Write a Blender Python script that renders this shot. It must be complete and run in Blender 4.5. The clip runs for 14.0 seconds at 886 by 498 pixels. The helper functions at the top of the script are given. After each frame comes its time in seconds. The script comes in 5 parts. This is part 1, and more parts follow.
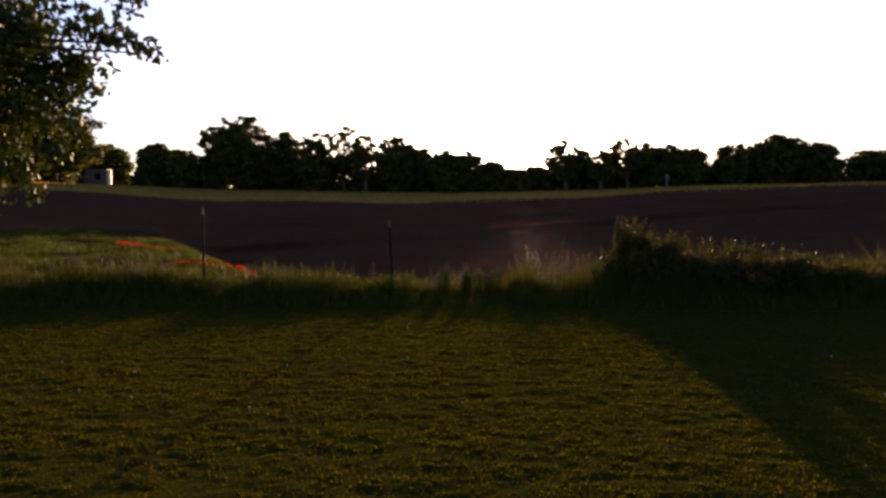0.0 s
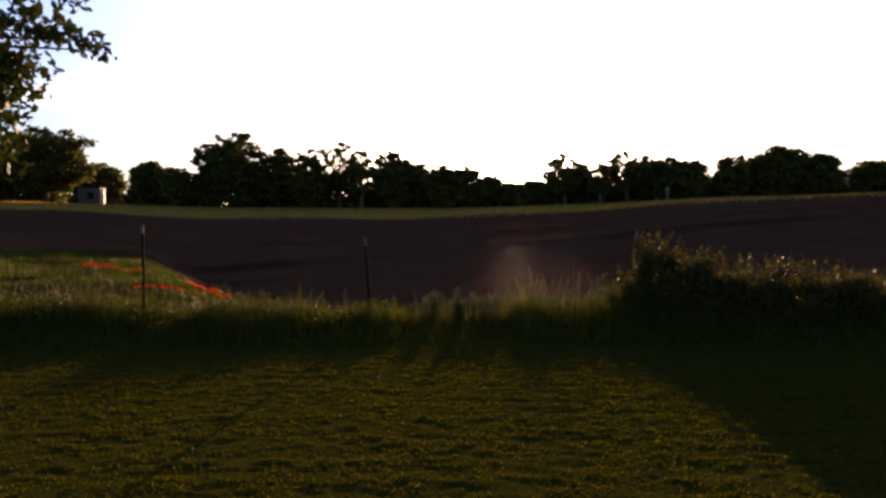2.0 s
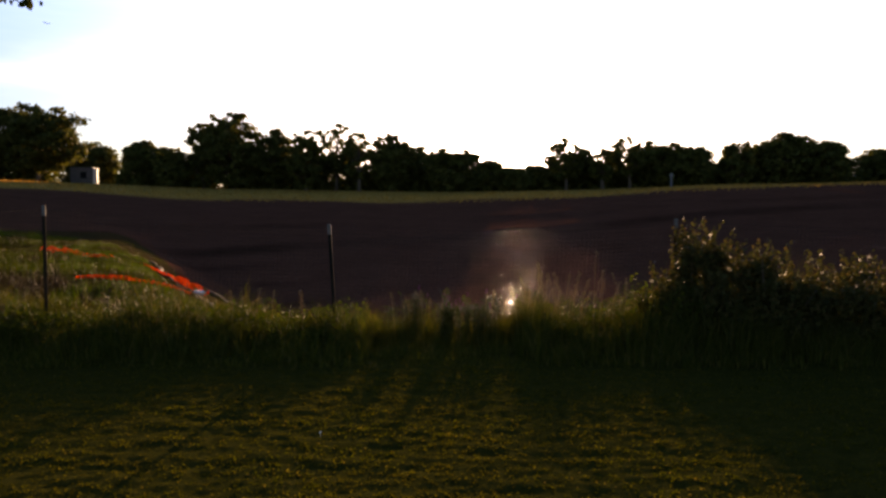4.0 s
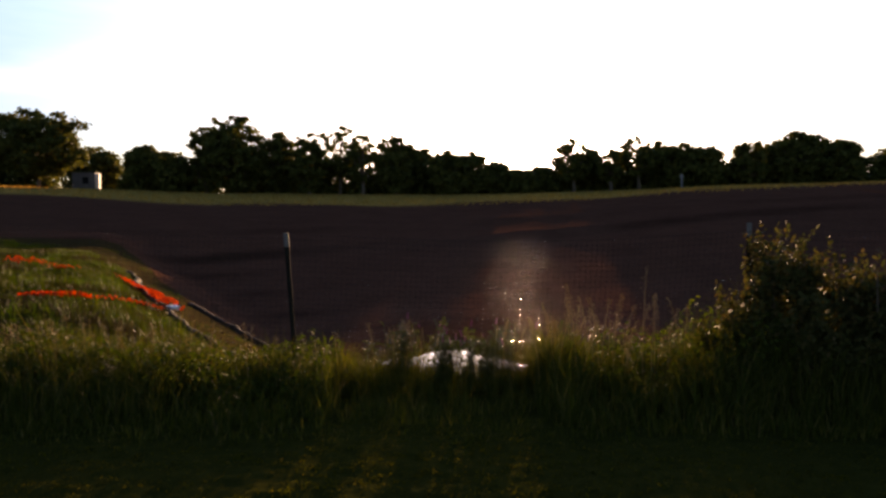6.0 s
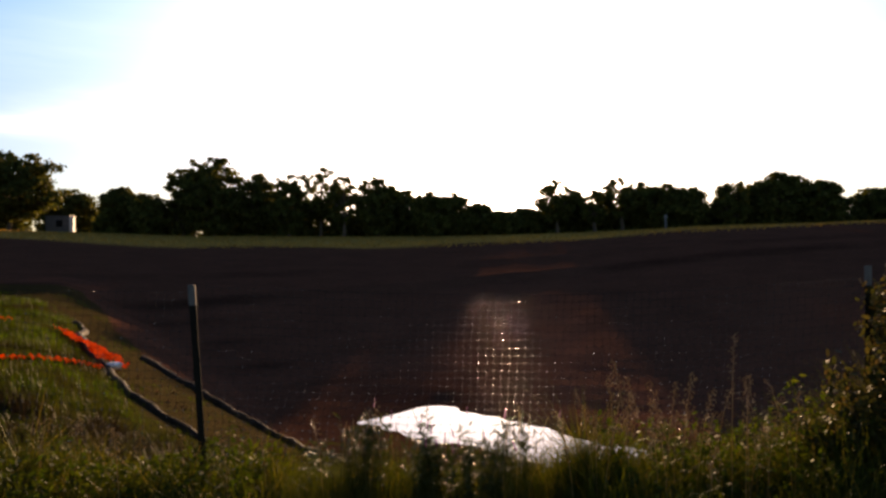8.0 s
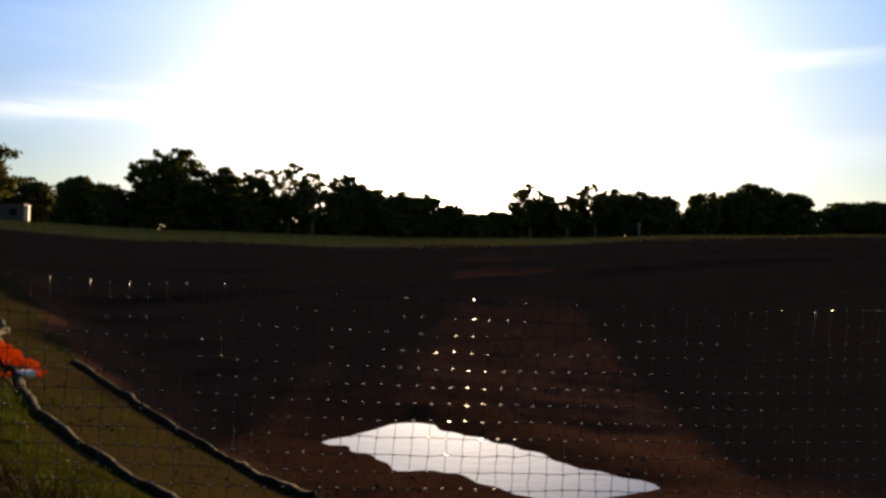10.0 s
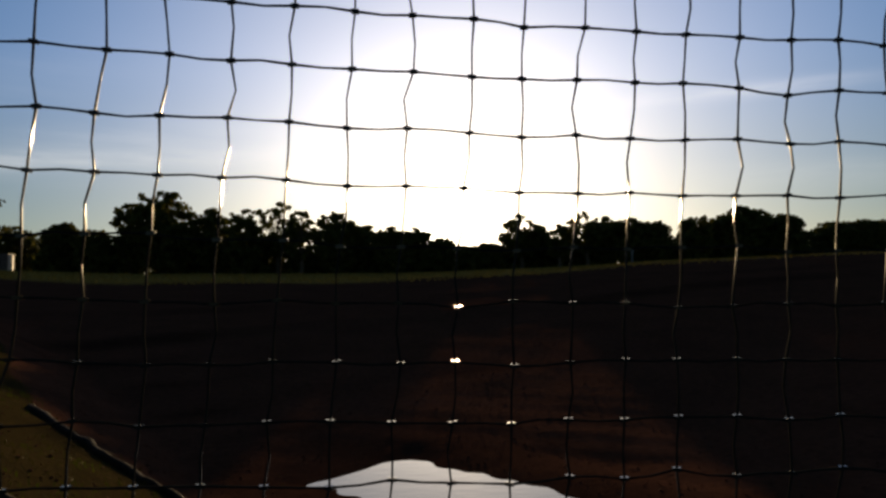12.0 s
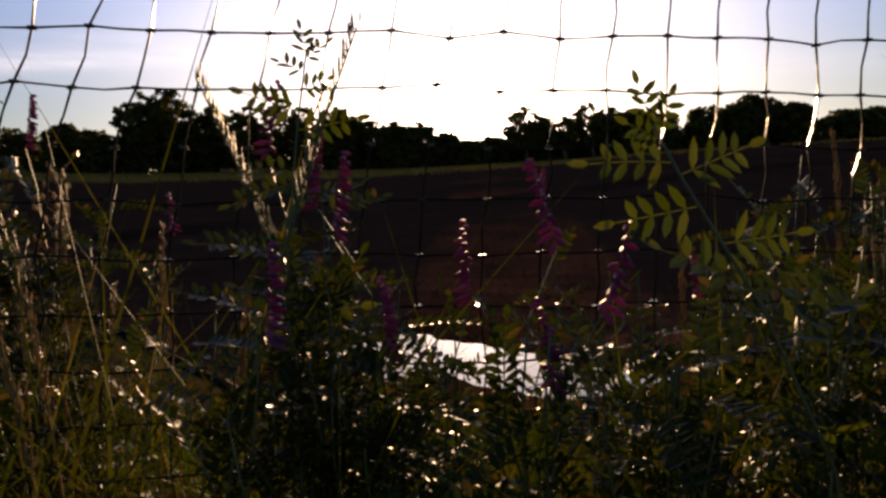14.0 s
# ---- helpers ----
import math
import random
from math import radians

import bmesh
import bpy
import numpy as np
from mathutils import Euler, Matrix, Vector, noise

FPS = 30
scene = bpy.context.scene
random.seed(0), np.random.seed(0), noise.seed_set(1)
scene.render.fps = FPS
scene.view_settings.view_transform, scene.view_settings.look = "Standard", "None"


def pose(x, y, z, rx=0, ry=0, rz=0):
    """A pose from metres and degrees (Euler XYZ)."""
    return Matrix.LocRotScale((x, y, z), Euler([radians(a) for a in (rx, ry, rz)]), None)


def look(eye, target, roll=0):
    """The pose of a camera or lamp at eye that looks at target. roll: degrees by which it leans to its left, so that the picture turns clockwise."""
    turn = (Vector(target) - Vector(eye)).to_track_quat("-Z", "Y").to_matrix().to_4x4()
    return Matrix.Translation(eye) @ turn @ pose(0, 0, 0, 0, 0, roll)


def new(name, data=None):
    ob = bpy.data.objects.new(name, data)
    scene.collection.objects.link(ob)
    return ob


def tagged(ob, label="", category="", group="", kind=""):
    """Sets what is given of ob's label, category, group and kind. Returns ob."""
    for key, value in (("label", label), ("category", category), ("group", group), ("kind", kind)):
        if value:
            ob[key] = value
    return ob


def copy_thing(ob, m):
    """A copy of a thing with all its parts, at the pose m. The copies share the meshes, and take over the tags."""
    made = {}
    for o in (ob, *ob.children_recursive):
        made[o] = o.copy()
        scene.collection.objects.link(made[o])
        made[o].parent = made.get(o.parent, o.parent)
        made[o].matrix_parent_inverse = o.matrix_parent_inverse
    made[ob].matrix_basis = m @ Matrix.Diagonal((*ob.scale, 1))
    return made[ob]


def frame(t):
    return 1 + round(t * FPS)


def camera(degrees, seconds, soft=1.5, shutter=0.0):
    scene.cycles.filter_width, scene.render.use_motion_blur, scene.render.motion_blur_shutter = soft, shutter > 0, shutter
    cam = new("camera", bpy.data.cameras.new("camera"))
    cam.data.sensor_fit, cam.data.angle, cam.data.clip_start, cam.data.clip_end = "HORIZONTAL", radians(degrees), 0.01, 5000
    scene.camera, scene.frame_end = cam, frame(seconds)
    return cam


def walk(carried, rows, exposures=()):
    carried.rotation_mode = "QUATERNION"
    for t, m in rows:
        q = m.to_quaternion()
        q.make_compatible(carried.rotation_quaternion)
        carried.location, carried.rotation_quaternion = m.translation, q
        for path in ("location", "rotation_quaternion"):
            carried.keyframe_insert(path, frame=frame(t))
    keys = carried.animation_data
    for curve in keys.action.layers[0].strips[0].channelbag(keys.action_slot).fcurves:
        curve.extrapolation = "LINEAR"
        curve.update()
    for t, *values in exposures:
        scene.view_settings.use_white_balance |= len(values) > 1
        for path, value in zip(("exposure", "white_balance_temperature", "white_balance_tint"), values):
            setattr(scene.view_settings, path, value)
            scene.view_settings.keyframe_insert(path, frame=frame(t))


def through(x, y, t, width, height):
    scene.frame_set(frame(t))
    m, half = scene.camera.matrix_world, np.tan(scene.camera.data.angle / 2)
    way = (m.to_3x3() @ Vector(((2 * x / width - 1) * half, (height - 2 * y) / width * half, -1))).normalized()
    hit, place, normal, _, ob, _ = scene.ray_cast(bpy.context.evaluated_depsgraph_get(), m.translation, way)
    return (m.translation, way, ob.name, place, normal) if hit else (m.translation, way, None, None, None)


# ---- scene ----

# ---------- camera ----------
PATH = [
    (0, 0.000, -0.077, 1.600, 0.01, -2.96, -0.02),
    (0.5, 0.060, 0.606, 1.607, -0.06, -2.45, -0.08),
    (1, 0.139, 1.215, 1.621, 0.07, -2.18, -0.41),
    (1.5, 0.159, 1.566, 1.605, 0.10, -1.88, -0.83),
    (2, 0.195, 2.098, 1.589, -0.09, -1.69, -0.63),
    (2.5, 0.226, 2.822, 1.594, -0.48, -2.37, -0.26),
    (3, 0.273, 3.280, 1.591, -0.39, -3.44, -0.05),
    (3.5, 0.327, 3.891, 1.592, -0.25, -3.10, 0.06),
    (6, 0.487, 6.748, 1.604, 0.39, -2.70, -0.36),
    (6.5, 0.497, 7.240, 1.603, 0.23, -1.93, -0.67),
    (7, 0.498, 7.758, 1.597, 0.08, -0.72, -0.83),
    (7.5, 0.500, 8.314, 1.599, -0.24, 0.52, -0.76),
    (8, 0.476, 8.873, 1.604, -1.05, 0.68, -0.64),
    (8.2, 0.482, 9.124, 1.588, -1.42, 0.16, -0.69),
    (10.3, 0.060, 11.830, 1.477, -3.70, 1.34, 1.12),
    (10.5, 0.019, 12.087, 1.466, -3.60, 3.16, 1.02),
    (11, -0.029, 12.399, 1.415, -4.17, 4.85, 0.52),
    (11.5, 0.103, 12.738, 1.324, -4.52, 4.09, -0.41),
    (12, 0.283, 12.880, 1.076, -4.30, 3.85, -1.12),
    (12.5, 0.404, 12.914, 0.849, -3.92, 4.51, -1.25),
    (13, 0.402, 12.865, 0.755, -3.53, 1.30, -1.72),
    (13.5, 0.496, 12.854, 0.659, -3.00, -2.43, -1.35),
    (14, 0.511, 12.832, 0.522, -3.57, -4.33, -2.06),
]
cam = camera(64.0, 14.0, soft=2.8)
walk(cam, [(t, pose(x, y, z, 0, 0, yaw) @ pose(0, 0, 0, 90 + pitch) @ pose(0, 0, 0, 0, 0, roll))
           for t, x, y, z, yaw, pitch, roll in PATH],
     exposures=[(0, 1.4, 9200, 34), (3.5, 1.45, 9200, 34), (6, 1.55, 9300, 34), (8, 1.35, 9100, 30), (10.5, 0.55, 8800, 16), (11.5, -0.02, 8600, 14), (12.5, -0.33, 8600, 14), (13.5, -0.08, 8700, 17), (14, 0.4, 9200, 30)])

# ---------- daylight ----------
SUN_ELEV, SUN_AZ = radians(7.8), radians(6.0)
# the haze glows brightest a little under the sun
GLOW_DIR = Vector((math.sin(SUN_AZ) * math.cos(radians(7.2)), math.cos(SUN_AZ) * math.cos(radians(7.2)), math.sin(radians(7.2))))
SUN_DIR = Vector((math.sin(SUN_AZ) * math.cos(SUN_ELEV), math.cos(SUN_AZ) * math.cos(SUN_ELEV), math.sin(SUN_ELEV)))


def make_world():
    w = bpy.data.worlds.new("sky")
    scene.world = w
    w.use_nodes = True
    nt = w.node_tree
    nt.nodes.clear()
    n = nt.nodes.new
    out, bg = n("ShaderNodeOutputWorld"), n("ShaderNodeBackground")
    sky = n("ShaderNodeTexSky")
    sky.sky_type = "NISHITA"
    sky.sun_disc = False
    sky.sun_elevation, sky.sun_rotation = SUN_ELEV, SUN_AZ
    sky.air_density, sky.dust_density, sky.ozone_density = 1.0, 0.4, 4.0
    tc = n("ShaderNodeTexCoord")
    # haze glow round the sun
    dot = n("ShaderNodeVectorMath")
    dot.operation = "DOT_PRODUCT"
    dot.inputs[1].default_value = GLOW_DIR
    nt.links.new(tc.outputs["Generated"], dot.inputs[0])
    clampn = n("ShaderNodeMath")
    clampn.operation = "MAXIMUM"
    clampn.inputs[1].default_value = 0.0
    nt.links.new(dot.outputs["Value"], clampn.inputs[0])
    glow = None
    for power, amount in ((14, 9.0), (60, 18.0), (600, 60.0)):
        p = n("ShaderNodeMath")
        p.operation = "POWER"
        p.inputs[1].default_value = power
        nt.links.new(clampn.outputs[0], p.inputs[0])
        m = n("ShaderNodeMath")
        m.operation = "MULTIPLY_ADD"
        m.inputs[1].default_value = amount
        nt.links.new(p.outputs[0], m.inputs[0])
        if glow:
            nt.links.new(glow.outputs[0], m.inputs[2])
        else:
            m.inputs[2].default_value = 0.0
        glow = m
    tint = n("ShaderNodeMix")
    tint.data_type = "RGBA"
    tint.blend_type = "MULTIPLY"
    tint.inputs["Factor"].default_value = 1.0
    tint.inputs["A"].default_value = (1.0, 0.95, 0.88, 1)
    nt.links.new(glow.outputs[0], tint.inputs["B"])
    # thin cirrus: two long streaks low over the field, broken by fine noise
    def mth(op, a, b=None, c=None):
        m = n("ShaderNodeMath")
        m.operation = op
        for k, v in enumerate((a, b, c)):
            if v is None:
                continue
            if isinstance(v, (int, float)):
                m.inputs[k].default_value = v
            else:
                nt.links.new(v, m.inputs[k])
        return m.outputs[0]
    sep = n("ShaderNodeSeparateXYZ")
    nt.links.new(tc.outputs["Generated"], sep.inputs[0])
    ahead = mth("MAXIMUM", sep.outputs[1], 0.05)
    az, el = mth("DIVIDE", sep.outputs[0], ahead), mth("DIVIDE", sep.outputs[2], ahead)
    mp = n("ShaderNodeMapping")
    mp.inputs["Scale"].default_value = (3.0, 3.0, 26.0)
    mp.inputs["Rotation"].default_value = (0, radians(-5), 0)
    nt.links.new(tc.outputs["Generated"], mp.inputs["Vector"])
    ns = n("ShaderNodeTexNoise")
    ns.inputs["Scale"].default_value, ns.inputs["Detail"].default_value, ns.inputs["Roughness"].default_value = 2.0, 6, 0.6
    nt.links.new(mp.outputs[0], ns.inputs["Vector"])
    total = None
    for e0, slope, wide, az0, reach, amount in ((0.205, 0.02, 0.011, -0.55, 0.33, 3.2), (0.245, 0.10, 0.012, 0.55, 0.22, 2.6), (0.235, 0.06, 0.034, -0.42, 0.24, 1.7),
                                                (0.16, 0.02, 0.02, 0.75, 0.25, 1.2), (0.36, 0.10, 0.05, -0.75, 0.35, 0.8)):
        off = mth("DIVIDE", mth("SUBTRACT", mth("SUBTRACT", el, e0), mth("MULTIPLY", az, slope)), wide)
        side = mth("DIVIDE", mth("SUBTRACT", az, az0), reach)
        fall = mth("EXPONENT", mth("MULTIPLY", mth("ADD", mth("MULTIPLY", off, off), mth("MULTIPLY", side, side)), -1.0))
        one = mth("MULTIPLY", fall, amount)
        total = mth("ADD", total, one) if total else one
    front = mth("GREATER_THAN", sep.outputs[1], 0.1)
    rm = n("ShaderNodeMath")
    rm.operation = "MULTIPLY"
    soft = n("ShaderNodeMapRange")
    soft.inputs["From Min"].default_value, soft.inputs["From Max"].default_value = 0.30, 0.70
    soft.inputs["To Min"].default_value = 0.25
    nt.links.new(ns.outputs["Fac"], soft.inputs["Value"])
    nt.links.new(mth("MULTIPLY", total, front), rm.inputs[0])
    nt.links.new(soft.outputs[0], rm.inputs[1])
    cloud = n("ShaderNodeMix")
    cloud.data_type = "RGBA"
    cloud.blend_type = "MULTIPLY"
    cloud.inputs["Factor"].default_value = 1.0
    cloud.inputs["A"].default_value = (1.0, 0.97, 0.92, 1)
    nt.links.new(rm.outputs[0], cloud.inputs["B"])
    # clearer blue higher up and away from the sun
    high = n("ShaderNodeMapRange")
    high.interpolation_type = "SMOOTHSTEP"
    high.inputs["From Min"].default_value, high.inputs["From Max"].default_value = 0.05, 0.34
    nt.links.new(sep.outputs[2], high.inputs["Value"])
    blue = n("ShaderNodeMix")
    blue.data_type = "RGBA"
    blue.blend_type = "MULTIPLY"
    blue.inputs["Factor"].default_value = 1.0
    blue.inputs["A"].default_value = (0.02, 0.27, 0.95, 1)
    nt.links.new(mth("MULTIPLY", mth("MULTIPLY", mth("POWER", clampn.outputs[0], 2.0), 5.6), high.outputs[0]), blue.inputs["B"])
    a0, a1, a2 = n("ShaderNodeMix"), n("ShaderNodeMix"), n("ShaderNodeMix")
    for a in (a0, a1, a2):
        a.data_type, a.blend_type = "RGBA", "ADD"
        a.inputs["Factor"].default_value = 1.0
    nt.links.new(sky.outputs[0], a0.inputs["A"])
    nt.links.new(blue.outputs["Result"], a0.inputs["B"])
    nt.links.new(a0.outputs["Result"], a1.inputs["A"])
    nt.links.new(tint.outputs["Result"], a1.inputs["B"])
    nt.links.new(a1.outputs["Result"], a2.inputs["A"])
    nt.links.new(cloud.outputs["Result"], a2.inputs["B"])
    nt.links.new(a2.outputs["Result"], bg.inputs["Color"])
    bg.inputs["Strength"].default_value = 0.088
    nt.links.new(bg.outputs[0], out.inputs["Surface"])


make_world()
sun_data = bpy.data.lights.new("sun", "SUN")
sun_data.energy, sun_data.angle, sun_data.color = 5.0, radians(0.55), (1.0, 0.80, 0.52)
sun = new("sun", sun_data)
sun.matrix_world = look((0, 0, 60), Vector((0, 0, 60)) - SUN_DIR)


# ---------- materials ----------
def node_mat(name):
    m = bpy.data.materials.new(name)
    m.use_nodes = True
    nt = m.node_tree
    b = nt.nodes["Principled BSDF"]
    return m, nt, b


def ramp(nt, src, stops):
    r = nt.nodes.new("ShaderNodeValToRGB")
    el = r.color_ramp.elements
    while len(el) < len(stops):
        el.new(0.5)
    for e, (p, c) in zip(el, stops):
        e.position, e.color = p, (*c, 1)
    nt.links.new(src, r.inputs[0])
    return r.outputs[0]


def noise_out(nt, scale, detail=4, rough=0.55, stretch=None):
    tc = nt.nodes.new("ShaderNodeTexCoord")
    ns = nt.nodes.new("ShaderNodeTexNoise")
    ns.inputs["Scale"].default_value, ns.inputs["Detail"].default_value, ns.inputs["Roughness"].default_value = scale, detail, rough
    src = tc.outputs["Object"]
    if stretch:
        mp = nt.nodes.new("ShaderNodeMapping")
        mp.inputs["Scale"].default_value = stretch
        nt.links.new(src, mp.inputs["Vector"])
        src = mp.outputs[0]
    nt.links.new(src, ns.inputs["Vector"])
    return ns.outputs["Fac"]


def mixc(nt, fac, a, b, mode="MIX"):
    m = nt.nodes.new("ShaderNodeMix")
    m.data_type, m.blend_type = "RGBA", mode
    for sock, v in (("Factor", fac), ("A", a), ("B", b)):
        if isinstance(v, (int, float)):
            m.inputs[sock].default_value = v
        elif isinstance(v, tuple):
            m.inputs[sock].default_value = (*v, 1)
        else:
            nt.links.new(v, m.inputs[sock])
    return m.outputs["Result"]


def bump(nt, b, height, strength, dist):
    bp = nt.nodes.new("ShaderNodeBump")
    bp.inputs["Strength"].default_value, bp.inputs["Distance"].default_value = strength, dist
    nt.links.new(height, bp.inputs["Height"])
    nt.links.new(bp.outputs[0], b.inputs["Normal"])


def surface(name, c1, c2, scale, rough=0.8, metal=0.0, bump_s=0.3, bump_d=0.01, fine=8.0):
    m, nt, b = node_mat(name)
    big, small = noise_out(nt, scale, 5), noise_out(nt, scale * fine, 4)
    col = mixc(nt, 0.35, ramp(nt, big, [(0.3, c1), (0.7, c2)]), ramp(nt, small, [(0.3, c1), (0.7, c2)]))
    nt.links.new(col, b.inputs["Base Color"])
    b.inputs["Roughness"].default_value, b.inputs["Metallic"].default_value = rough, metal
    bump(nt, b, small, bump_s, bump_d)
    return m


def leafy(name, stops, rough=0.5, through=0.45, tint=(1.0, 1.0, 0.55), patch=0.0, patch_scale=0.4, patch_color=(0.1, 0.08, 0.03), gloss=0.2):
    """Thin plant matter: gloss above, light passing through it."""
    m, nt, b = node_mat(name)
    geo = nt.nodes.new("ShaderNodeNewGeometry")
    col = ramp(nt, geo.outputs["Random Per Island"], stops)
    if patch:
        f = ramp(nt, noise_out(nt, patch_scale, 4), [(0.40, (0, 0, 0)), (0.62, (patch, patch, patch))])
        col = mixc(nt, f, col, patch_color)
    nt.links.new(col, b.inputs["Base Color"])
    b.inputs["Roughness"].default_value = rough
    b.inputs["Specular IOR Level"].default_value = gloss
    tr = nt.nodes.new("ShaderNodeBsdfTranslucent")
    nt.links.new(mixc(nt, 1.0, col, tint, "MULTIPLY"), tr.inputs["Color"])
    ms = nt.nodes.new("ShaderNodeMixShader")
    ms.inputs[0].default_value = through
    nt.links.new(b.outputs[0], ms.inputs[1])
    nt.links.new(tr.outputs[0], ms.inputs[2])
    nt.links.new(ms.outputs[0], nt.nodes["Material Output"].inputs["Surface"])
    return m


def ground_material():
    m, nt, b = node_mat("ground_cover")
    att = nt.nodes.new("ShaderNodeAttribute")
    att.attribute_name = "cover"
    sep = nt.nodes.new("ShaderNodeSeparateColor")
    nt.links.new(att.outputs["Color"], sep.inputs[0])
    n1, n2, n3 = noise_out(nt, 0.35, 6), noise_out(nt, 4.0, 6), noise_out(nt, 38.0, 4)
    dirt = mixc(nt, 0.5, ramp(nt, n1, [(0.3, (0.050, 0.022, 0.014)), (0.7, (0.086, 0.037, 0.023))]),
                ramp(nt, n2, [(0.3, (0.032, 0.014, 0.009)), (0.72, (0.094, 0.041, 0.025))]))
    rows = noise_out(nt, 3.0, 4, 0.6, (0.8, 1.2, 1.0))
    turf = mixc(nt, 0.5, ramp(nt, rows, [(0.3, (0.016, 0.017, 0.003)), (0.7, (0.035, 0.034, 0.006))]),
                ramp(nt, n2, [(0.3, (0.014, 0.015, 0.003)), (0.7, (0.040, 0.035, 0.007))]))
    # dry grass, its colour raised to the gold of low sun on the crest
    straw_lit = mixc(nt, 0.5, ramp(nt, n1, [(0.3, (0.17, 0.100, 0.022)), (0.7, (0.29, 0.170, 0.040))]),
                 ramp(nt, n2, [(0.3, (0.14, 0.085, 0.020)), (0.7, (0.31, 0.180, 0.045))]))

    def edge(chan):
        a = nt.nodes.new("ShaderNodeMath")
        a.operation = "MULTIPLY_ADD"
        a.inputs[1].default_value = 0.7
        nt.links.new(n2, a.inputs[0])
        nt.links.new(chan, a.inputs[2])
        return ramp(nt, a.outputs[0], [(0.72, (0, 0, 0)), (0.95, (1, 1, 1))])
    # damp earth, and the painted shade on the floor round the puddle
    damp_shade = nt.nodes.new("ShaderNodeMath")
    damp_shade.operation = "MULTIPLY"
    damp_shade.inputs[1].default_value = 0.55
    nt.links.new(att.outputs["Alpha"], damp_shade.inputs[0])
    dirt = mixc(nt, damp_shade.outputs[0], dirt, (0.012, 0.006, 0.004))
    col = mixc(nt, edge(sep.outputs[1]), dirt, straw_lit)
    olive = mixc(nt, 0.5, ramp(nt, n2, [(0.3, (0.018, 0.013, 0.006)), (0.7, (0.042, 0.029, 0.011))]),
                 ramp(nt, n3, [(0.3, (0.014, 0.011, 0.005)), (0.7, (0.050, 0.036, 0.014))]))
    col = mixc(nt, edge(sep.outputs[2]), col, olive)
    col = mixc(nt, edge(sep.outputs[0]), col, turf)
    nt.links.new(col, b.inputs["Base Color"])
    b.inputs["Roughness"].default_value = 0.95
    b.inputs["Specular IOR Level"].default_value = 0.0
    h = mixc(nt, 0.3, mixc(nt, 0.5, n2, noise_out(nt, 9.0, 3)), n3)
    bump(nt, b, h, 0.8, 0.10)
    return m


MAT_GROUND = ground_material()
MAT_LAWN = leafy("lawn_blades", [(0.0, (0.029, 0.036, 0.005)), (0.65, (0.052, 0.057, 0.006)), (0.92, (0.080, 0.070, 0.012)), (1.0, (0.13, 0.10, 0.030))],
                 0.7, 0.47, (1.0, 0.94, 0.28), 0.6, 0.9, (0.058, 0.050, 0.010), 0.0)
MAT_SOD = surface("mown_sod", (0.014, 0.016, 0.003), (0.036, 0.034, 0.007), 9.0, 0.95, 0, 0.5, 0.012, 60.0)
MAT_SOD.node_tree.nodes["Principled BSDF"].inputs["Specular IOR Level"].default_value = 0.0
MAT_WEED = leafy("weed_blades", [(0.0, (0.024, 0.033, 0.005)), (0.55, (0.044, 0.056, 0.008)), (0.88, (0.078, 0.072, 0.016)), (1.0, (0.15, 0.11, 0.04))],
                 0.58, 0.38, (1.0, 0.95, 0.32), gloss=0.06)
MAT_WEEDLEAF = leafy("weed_leaves", [(0.0, (0.020, 0.034, 0.005)), (0.7, (0.036, 0.054, 0.008)), (1.0, (0.062, 0.068, 0.014))], 0.65, 0.36, (1.0, 0.98, 0.32), gloss=0.03)
MAT_BANK = leafy("bank_grass", [(0.0, (0.022, 0.050, 0.003)), (0.6, (0.040, 0.078, 0.005)), (1.0, (0.070, 0.082, 0.010))],
                 0.55, 0.40, (1.0, 1.0, 0.30), 1.0, 0.55, (0.020, 0.015, 0.005), 0.04)
MAT_DEAD = leafy("dead_weeds", [(0.0, (0.012, 0.009, 0.005)), (0.8, (0.030, 0.021, 0.010)), (1.0, (0.08, 0.055, 0.025))], 0.6, 0.15, (1.0, 0.8, 0.5), gloss=0.03)
# dry grass with the golden sunlight of the crest mixed into its colour
MAT_STRAW_LIT = leafy("dry_grass_sunlit_gold", [(0.0, (0.22, 0.125, 0.028)), (1.0, (0.36, 0.21, 0.05))], 0.6, 0.5, (1.0, 0.85, 0.45))
MAT_FARLEAF = leafy("oak_foliage", [(0.0, (0.045, 0.055, 0.014)), (0.6, (0.075, 0.085, 0.022)), (1.0, (0.11, 0.105, 0.03))], 0.6, 0.36, (1.0, 0.88, 0.45), gloss=0.05)
MAT_NEARLEAF = leafy("near_oak_leaves", [(0.0, (0.035, 0.055, 0.014)), (0.6, (0.06, 0.085, 0.02)), (1.0, (0.075, 0.075, 0.02))], 0.6, 0.13, (1.0, 0.85, 0.4), gloss=0.03)
MAT_SHRUB = leafy("shrub_leaves", [(0.0, (0.034, 0.040, 0.014)), (0.6, (0.056, 0.058, 0.020)), (0.9, (0.078, 0.060, 0.022)), (1.0, (0.11, 0.075, 0.032))], 0.55, 0.27, (1.0, 0.88, 0.42), gloss=0.02)
MAT_BARK = surface("oak_bark", (0.05, 0.038, 0.028), (0.13, 0.10, 0.075), 3.0, 0.9, 0, 0.8, 0.03)
MAT_POST = surface("painted_steel_post", (0.006, 0.007, 0.005), (0.016, 0.014, 0.011), 14.0, 0.75, 0.0, 0.2, 0.002)
MAT_POSTTOP = surface("pale_post_tip", (0.05, 0.05, 0.05), (0.085, 0.085, 0.083), 20.0, 0.5, 0, 0.1, 0.001)
